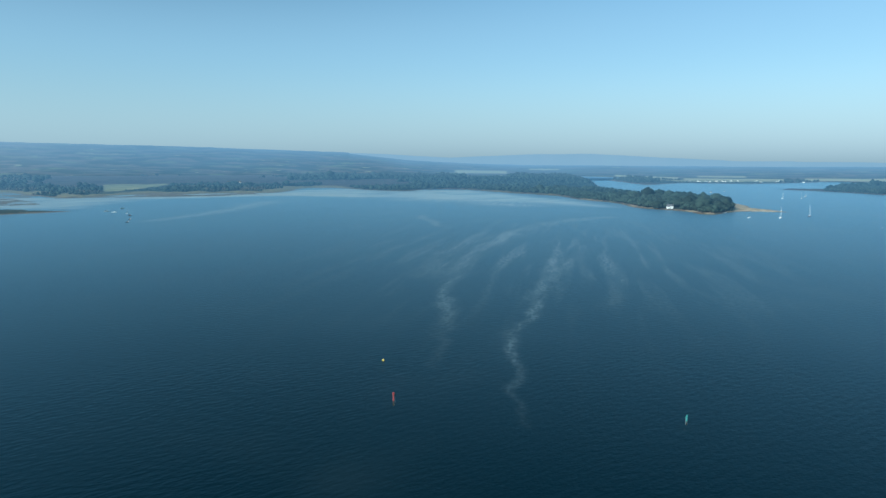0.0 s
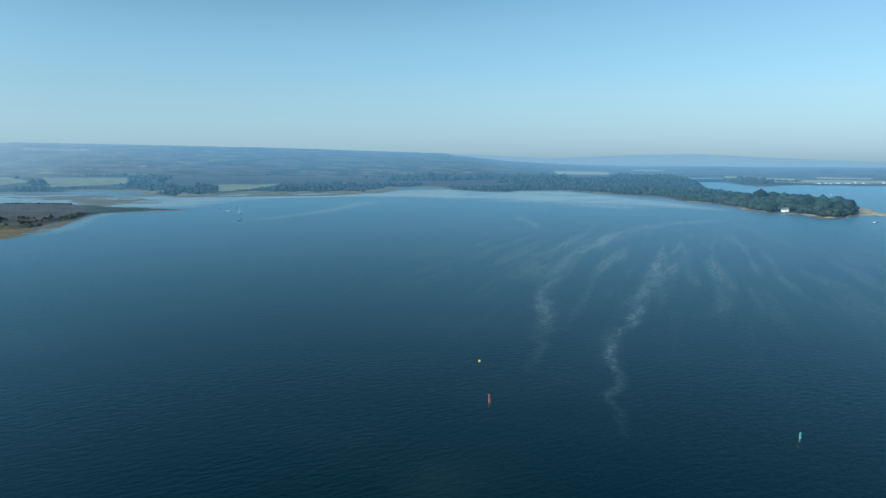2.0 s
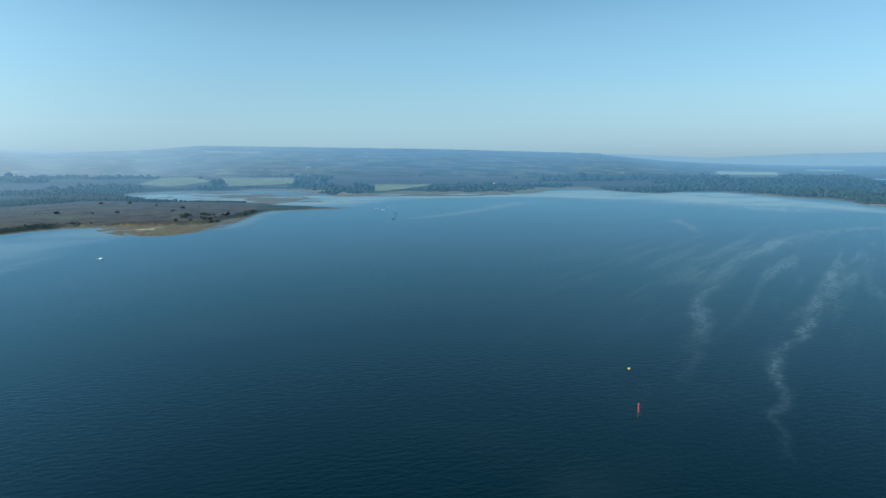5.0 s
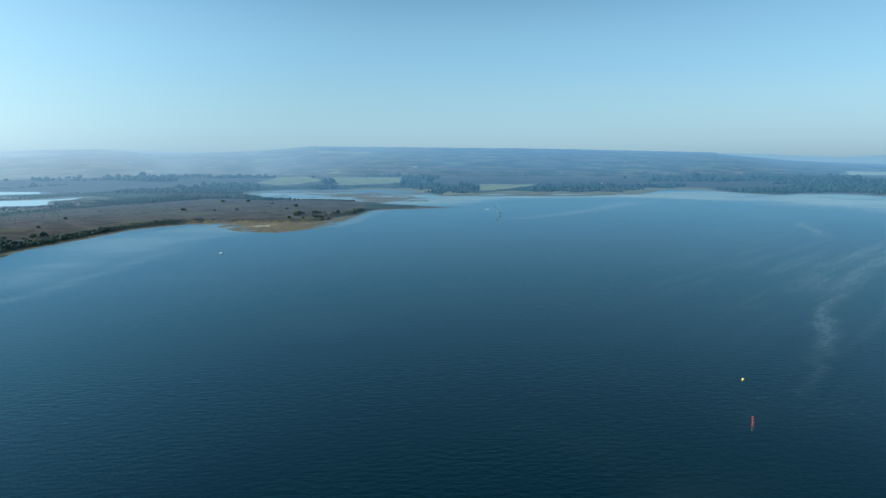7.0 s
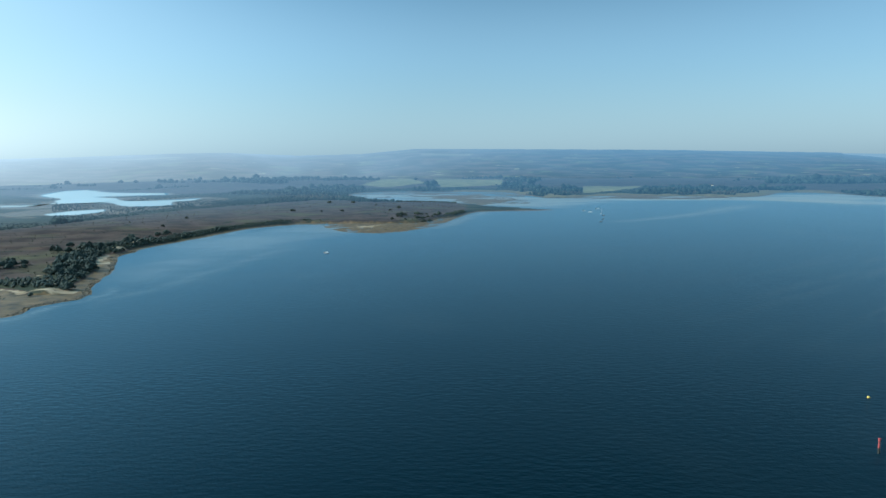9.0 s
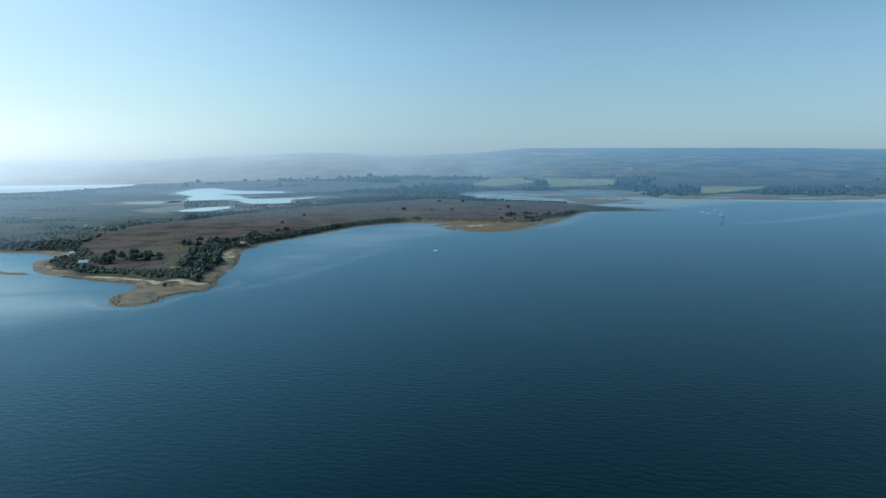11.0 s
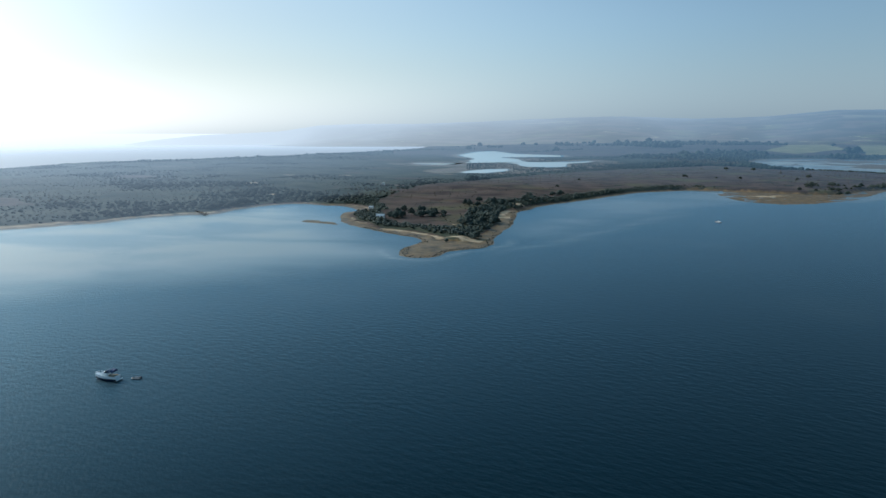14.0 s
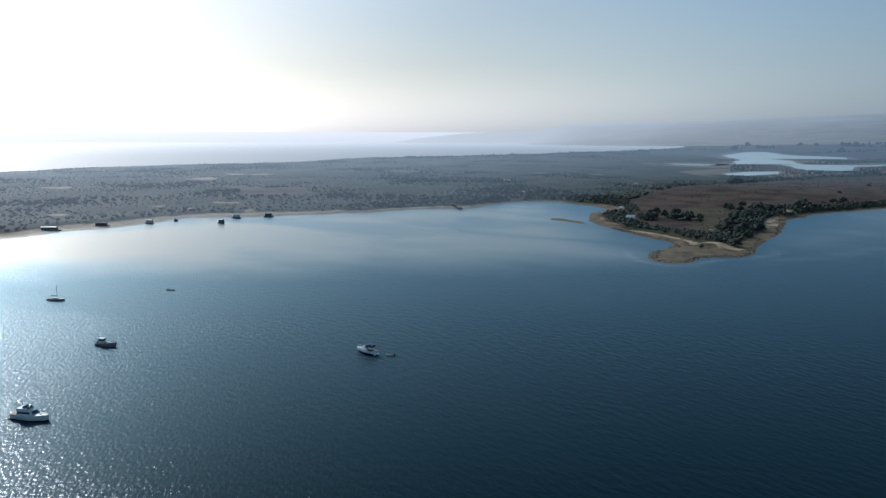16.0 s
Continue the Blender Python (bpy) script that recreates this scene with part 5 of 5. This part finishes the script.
put(open_boat(7.5, M_WHITE, "white motor boat moored off the sand spit"), 840, 748, 80)
put(open_boat(6.0, M_WHITE, "white open boat drawn up by the point", False), 893, 845, 100)
cruising = put(open_boat(10.0, M_WHITE, "white motor boat moored beyond the wooded point"), 1573, 1546, 70)
cruising["group"] = "boats beyond the point"
copy_thing(cruising, pose(1676, 1593, 0, 0, 0, -60))
# the group of moored boats in the bay
moored = put(open_boat(7.5, M_WHITE, "white motor boat on a mooring in the bay"), -29, 1275, 80)
moored["group"] = "boats moored in the bay"
for mx, my, mb in ((-17, 1243, 100), (-5, 1354, 70)):
    copy_thing(moored, pose(mx, my, 0, 0, 0, -mb))
put(yacht(8.5, None, "white sailing yacht moored among small boats in the bay", 9.0), 2, 1199, 20)["group"] = "boats moored in the bay"
dark_boat = put(open_boat(6.5, M_HULL_DARK, "dark-hulled small boat moored in the bay"), 6, 1154, 30)
dark_boat["group"] = "boats moored in the bay"
for mx, my, mb in ((5, 1068, 20), (2, 1016, 40)):
    copy_thing(dark_boat, pose(mx, my, 0, 0, 0, -mb))


# ---------------------------------------------------------------- houseboats, jetty and buildings
M_GREY_BOARD = mat("grey_boarding", (0.22, 0.23, 0.24), 0.8, var=0.2, scale=2)


def houseboat(L, B, wall, roof, label, storeys=1):
    top = thing("houseboat", label, "houseboat", "houseboats along the beach")
    part("hull", hull(L, B, 0.9, 0.95, stern=0.95, sheer=0.1), M_GREY_BOARD, top, "weathered barge hull")
    part("deck", deck(L, B, 0.9, 0.95, stern=0.95, sheer=0.1), M_TIMBER, top)
    h = 2.2 * storeys
    body = part("cabin", box(bmesh.new(), (B * 0.78, L * 0.72, h), (0, -L * 0.03, 0.95), 0.04, 0.97), wall, top)
    n = max(2, int(L / 2.6))
    for k in (-1, 1):
        for i in range(n):
            y = -L * 0.03 + (i - (n - 1) / 2) * L * 0.68 / n
            part("window", box(bmesh.new(), (0.06, 0.9, 0.75), (k * B * 0.385, y, 1.75)), M_GLASS, body)
    part("door", box(bmesh.new(), (0.8, 0.07, 1.8), (0, L * 0.325, 1.0)), M_TIMBER, body)
    bm = bmesh.new()
    loft(bm, [[(-B * 0.44, y, 0.95 + h), (-B * 0.22, y, 1.2 + h), (0, y, 1.3 + h), (B * 0.22, y, 1.2 + h), (B * 0.44, y, 0.95 + h)] for y in (-L * 0.42, 0, L * 0.36)], cap=True)
    part("roof", bm, roof, top)
    part("flue", rod(bmesh.new(), (B * 0.15, -L * 0.2, 1.2 + h), (B * 0.15, -L * 0.2, 2.1 + h), 0.09, 0.08, 8), M_RUBBER, top)
    return top


M_DARK_BOARD = mat("weathered_boarding", (0.15, 0.15, 0.155), 0.8, var=0.3, scale=2)
put(houseboat(15, 4.4, M_GREY_BOARD, M_PALE_ROOF, "long grey boarded houseboat aground on the beach"), -594, -41, 20)
put(houseboat(11.5, 4.0, M_DARK_BOARD, M_SLATE, "dark weathered houseboat aground on the beach"), -605, -6, 20)
put(houseboat(6.5, 3.2, M_WHITE, M_PALE_ROOF, "small white houseboat aground on the mud"), -609, 29, 35)
put(fishing_boat(M_HULL_DARK, 5.5, "small dark launch aground on the mud"), -618, 50, 300)
put(houseboat(6.5, 3.0, M_DARK_BOARD, M_PALE_ROOF, "small dark houseboat floating off the beach"), -587, 82, 60)
put(houseboat(7.5, 3.2, M_WHITE, M_PALE_ROOF, "white-cabined houseboat beside the beach"), -617, 99, 30, 0.1)
put(houseboat(8.0, 3.2, M_DARK_BOARD, M_PALE_ROOF, "dark houseboat with a pale roof beside the beach"), -615, 126, 20, 0.1)


def jetty(x0, y0, x1, y1):
    top = thing("jetty", "weathered timber jetty running out from the beach", "jetty")
    a, b = Vector((x0, y0, 1.6)), Vector((x1, y1, 1.4))
    run = b - a
    side = Vector((-run.y, run.x, 0)).normalized()
    m = Matrix.Translation(a) @ run.to_track_quat("Y", "Z").to_matrix().to_4x4()
    L = run.length
    n = 12
    for k in (-1, 1):
        bm = box(bmesh.new(), (0.2, L, 0.25), (k * 0.9, L / 2, -0.28))
        part("beam", bm, M_TIMBER, top)
        part("handrail", box(bmesh.new(), (0.1, L, 0.1), (k * 1.15, L / 2, 0.95)), M_TIMBER, top)
        for i in range(n):
            part("post", rod(bmesh.new(), (k * 1.15, (i + 0.5) * L / n, -3.2), (k * 1.15, (i + 0.5) * L / n, 1.1), 0.16, 0.14, 7), M_WEED, top)
    bm = bmesh.new()
    for i in range(int(L / 0.5)):
        box(bm, (2.2, 0.42, 0.06), (0, i * 0.5 + 0.25, -0.02))
    tagged(part("decking", bm, M_TIMBER, top), kind="stuff")
    top.matrix_basis = m
    return top


jetty(-636, 312, -595, 307)


def ground_z(x, y):
    return float(land(np.array([float(x)]), np.array([float(y)]))[1][0])


def cottage(L, W, H, wall, roof, label, name="house", chimney=True, wing=False):
    top = thing(name, label, "house")
    body = part("wall", box(bmesh.new(), (W, L, H), (0, 0, -0.5)), wall, top)
    n = max(2, int(L / 3))
    for k in (-1, 1):
        for i in range(n):
            y = (i - (n - 1) / 2) * L / n
            w = part("window", box(bmesh.new(), (0.12, 1.2, 1.1), (k * W / 2, y, H * 0.4)), M_GLASS, top)
            part("sill", box(bmesh.new(), (0.25, 1.4, 0.1), (k * W / 2, y, H * 0.4 - 0.12)), M_RENDER, w)
    part("door", box(bmesh.new(), (0.14, 0.95, 2.0), (W / 2, L / n * 0.5, -0.3)), M_TIMBER, top)
    bm = bmesh.new()
    e, r = W / 2 + 0.35, W * 0.42
    loft(bm, [[(-e, y, H - 0.7), (0, y, H - 0.5 + r), (e, y, H - 0.7), (e, y, H - 0.5), (0, y, H - 0.25 + r), (-e, y, H - 0.5), (-e, y, H - 0.7)] for y in (-L / 2 - 0.3, L / 2 + 0.3)], cap=False)
    rf = part("roof", bm, roof, top)
    for k in (-1, 1):
        g = bmesh.new()
        loft(g, [[(-W / 2, k * (L / 2 + d), H - 0.5), (0, k * (L / 2 + d), H - 0.55 + r), (W / 2, k * (L / 2 + d), H - 0.5), (-W / 2, k * (L / 2 + d), H - 0.5)] for d in (-0.2, 0.02)])
        part("gable", g, wall, top)
    if chimney:
        part("chimney", box(bmesh.new(), (0.7, 0.7, 1.8), (0, L * 0.3, H - 1.0 + r), 0.03), M_STONE, rf)
    if wing:
        part("wing", box(bmesh.new(), (W * 0.8, L * 0.45, H * 0.7), (W * 0.7, -L * 0.2, -0.5)), wall, top)
        part("wing_roof", box(bmesh.new(), (W * 0.9, L * 0.5, W * 0.3), (W * 0.7, -L * 0.2, H * 0.7 - 0.5), 0, 0.5), roof, top)
    return top


put(cottage(11, 6, 4.2, M_RENDER, M_SLATE, "white rendered house among trees above the beach", wing=True), 871, 948, 140, ground_z(871, 948) + 0.4)
put(cottage(6.5, 3.6, 2.2, M_RENDER, M_PALE_ROOF, "low white hut with a pale roof on the heath point", "hut", False), -449, 389, 55, ground_z(-449, 389) + 0.4)
put(cottage(4, 3, 2.2, M_RENDER, M_PALE_ROOF, "small pale shed behind the beach", "hut", False), -525, 443, 60, ground_z(-525, 443) + 0.4)
put(cottage(3.2, 2.6, 2.2, M_RENDER, M_PALE_ROOF, "small white shed at the edge of the heath", "hut", False), -687, 601, 60, ground_z(-687, 601) + 3.4)
for cx, cy, cl, lab in ((368, 2640, 12, "white farmhouse among trees across the bay"), (346, 2640, 8, "white barn beside the far farmhouse"), (388, 2655, 9, "white cottage beside the far farmhouse")):
    put(cottage(cl, 6, 4.5, M_RENDER, M_SLATE, lab), cx, cy, 95, ground_z(cx, cy) + 0.4)


def caravan():
    top = thing("static_caravan", "white static holiday caravan in a row on grass", "caravan", "caravans on the far shore")
    body = part("body", box(bmesh.new(), (3.8, 11, 2.9), (0, 0, 0.5), 0.12), M_WHITE, top)
    for k in (-1, 1):
        for i in range(3):
            part("window", box(bmesh.new(), (0.06, 1.6, 0.9), (k * 1.9, (i - 1) * 3.3, 1.8)), M_GLASS, body)
    part("roof", box(bmesh.new(), (4.0, 11.2, 0.35), (0, 0, 3.4), 0, 0.85), M_PALE_ROOF, top)
    part("skirt", box(bmesh.new(), (3.6, 10.8, 0.5), (0, 0, 0)), M_RUBBER, top)
    return top


van = caravan()
first = True
rngc = random.Random(5)
for row in range(2):
    for i in range(13):
        if rngc.random() < 0.3:
            continue
        cx, cy = 2440 + i * 42 + row * 22, 2470 - i * 12 + row * 90
        cx, cy = cx + rngc.uniform(-6, 6), cy + rngc.uniform(-5, 5)
        m = pose(cx, cy, ground_z(cx, cy), 0, 0, 50 + rngc.uniform(-12, 12))
        if first:
            van.matrix_basis, first = m, False
        else:
            copy_thing(van, m)


# ---------------------------------------------------------------- trees and scrub of the heath point
def crown_mesh(bm, rng, width, height, base, n, size):
    for i in range(n):
        a, u = rng.uniform(0, 6.283), rng.uniform(0.0, 1.0)
        rad = width / 2 * math.sqrt(u) * (0.75 + 0.35 * math.sin(3 * a + width))
        top = base + height * (1 - 0.75 * u) * rng.uniform(0.55, 1.0)
        r = size * rng.uniform(0.6, 1.3)
        g = bmesh.ops.create_icosphere(bm, subdivisions=1, radius=r, matrix=pose(rad * math.cos(a), rad * math.sin(a), top, rng.uniform(0, 90), rng.uniform(0, 90), rng.uniform(0, 90)))
        for v in g["verts"]:
            v.co += Vector((rng.uniform(-1, 1), rng.uniform(-1, 1), rng.uniform(-1, 1))) * r * 0.35
    return bm


def tree(name, width, height, clear, label, seed, leaf, n=54):
    rng = random.Random(seed)
    top = thing(name, label, "tree", "trees on the heath point")
    bm = bmesh.new()
    rod(bm, (0, 0, -0.6), (0.1, 0, clear + height * 0.25), width * 0.045, width * 0.028, 8)
    for i in range(5):
        a = i * 1.257 + rng.uniform(-0.4, 0.4)
        rod(bm, (0.05, 0, clear * 0.8 + i * 0.2), (math.cos(a) * width * 0.3, math.sin(a) * width * 0.3, clear + height * rng.uniform(0.3, 0.6)), width * 0.02, width * 0.008, 5)
    part("trunk", bm, M_BARK, top)
    part("crown", crown_mesh(bmesh.new(), rng, width, height, clear, n, width * 0.115), leaf, top)
    return top


KINDS = [tree("oak_tree", 8.0, 3.6, 0.6, "broad dark green tree on the heath", 1, M_PINE), tree("oak_tree", 6.6, 3.6, 0.5, "rounded dark green tree on the heath", 2, M_PINE),
         tree("pine_tree", 5.2, 4.6, 1.0, "tall dark pine on the heath", 3, M_PINE), tree("gorse_bush", 5.0, 2.4, 0.1, "low dark gorse bush in the heather", 4, M_PINE, 30)]
ROOM = [(-510, 1100, 0), (-457, 1098, 3), (-421, 1101, 3), (-597, 922, 3), (-538, 778, 3), (-566, 1404, 0), (-504, 1382, 1), (-430, 1310, 3), (-361, 1232, 0), (-351, 1144, 3),
        (-478, 435, 0), (-483, 448, 1), (-468, 456, 0), (-451, 456, 0), (-433, 450, 1), (-446, 402, 0), (-453, 417, 0), (-447, 424, 2), (-437, 424, 0), (-434, 432, 1), (-436, 442, 1), (-430, 446, 3), (-445, 405, 0), (-428, 430, 0), (-420, 436, 3), (-462, 410, 3)]
CLUSTER = np.array([(-482, 532), (-481, 553), (-470, 592), (-480, 679), (-466, 690), (-443, 580), (-438, 553), (-396, 485), (-352, 422), (-320, 366), (-328, 366), (-352, 394), (-390, 424), (-400, 444), (-433, 490), (-456, 506)], float)
rngt = random.Random(21)
spots = list(ROOM)
while len(spots) < 95:
    tx, ty = rngt.uniform(-485, -318), rngt.uniform(364, 692)
    if inside(np.array([tx]), np.array([ty]), CLUSTER)[0]:
        spots.append((tx, ty, rngt.choice((0, 0, 1, 2, 1, 3))))
while len(spots) < 125:
    tx, ty = rngt.uniform(-300, -235), rngt.uniform(950, 1075)
    spots.append((tx - (ty - 950) * 0.1, ty, rngt.choice((3, 3, 1))))
placed = set()
for tx, ty, k in spots:
    m = pose(tx, ty, ground_z(tx, ty), 0, 0, rngt.uniform(0, 360)) @ Matrix.Scale(rngt.uniform(0.8, 1.35), 4)
    if k in placed:
        ob = copy_thing(KINDS[k], m)
        ob.scale = m.to_scale()
    else:
        KINDS[k].matrix_basis = m
        placed.add(k)

px, py, rng = scatter(430, 1560, 3.5, 91, -56, 4)
d, h, r, b, z = land(px, py)
keep = z["wood"] & (d > 6) & (px < -150) & on_point(px, py) & (z["crest"] > 6) & ~((py > 1190) & (px > -300))
px, py, h = px[keep], py[keep], h[keep]
size = rng.uniform(1.1, 2.3, len(px)) * (1 + 0.3 * waves(px, py, 40, 92))
wood("scrub", np.stack([px, py, h - 0.3], -1), size, 2, "ico", M_PINE, "dark scrub along the bank of the heath", 93)
px, py, rng = scatter(430, 1560, 13, 94, -56, 4)
d, h, r, b, z = land(px, py)
keep = z["heath"] & (d > 25) & (waves(px, py, 60, 95) > -0.1)
px, py, h = px[keep], py[keep], h[keep]
wood("heather", np.stack([px, py, h - 0.25], -1), rng.uniform(0.5, 1.1, len(px)), 2, "ico", mat("heather", (0.055, 0.045, 0.028), 0.9, var=0.4, scale=0.2, sheen=0.1, island=True), "tussocks of brown heather and young gorse", 96)


# weed left by the tide round the tip and below the bank
px, py, rng = scatter(400, 720, 1.7, 97, -52, -30)
d, h, r, b, z = land(px, py)
shelf = (d > 0.3) & (d < 5 + 3 * waves(px, py, 14, 98)) & (px > -430) & (z["crest"] > 3) & (py < 600) & (waves(px, py, 22, 99) > -0.25)
px, py, h = px[shelf], py[shelf], h[shelf]
weed = wood("seaweed", np.stack([px, py, h - 0.32], -1), rng.uniform(0.45, 1.0, len(px)), 1, "oct", mat("dark_weed", (0.042, 0.034, 0.018), 0.6, var=0.5, scale=0.3, island=True), "dark brown weed stranded on the mud", 100)
weed["category"] = "seaweed"
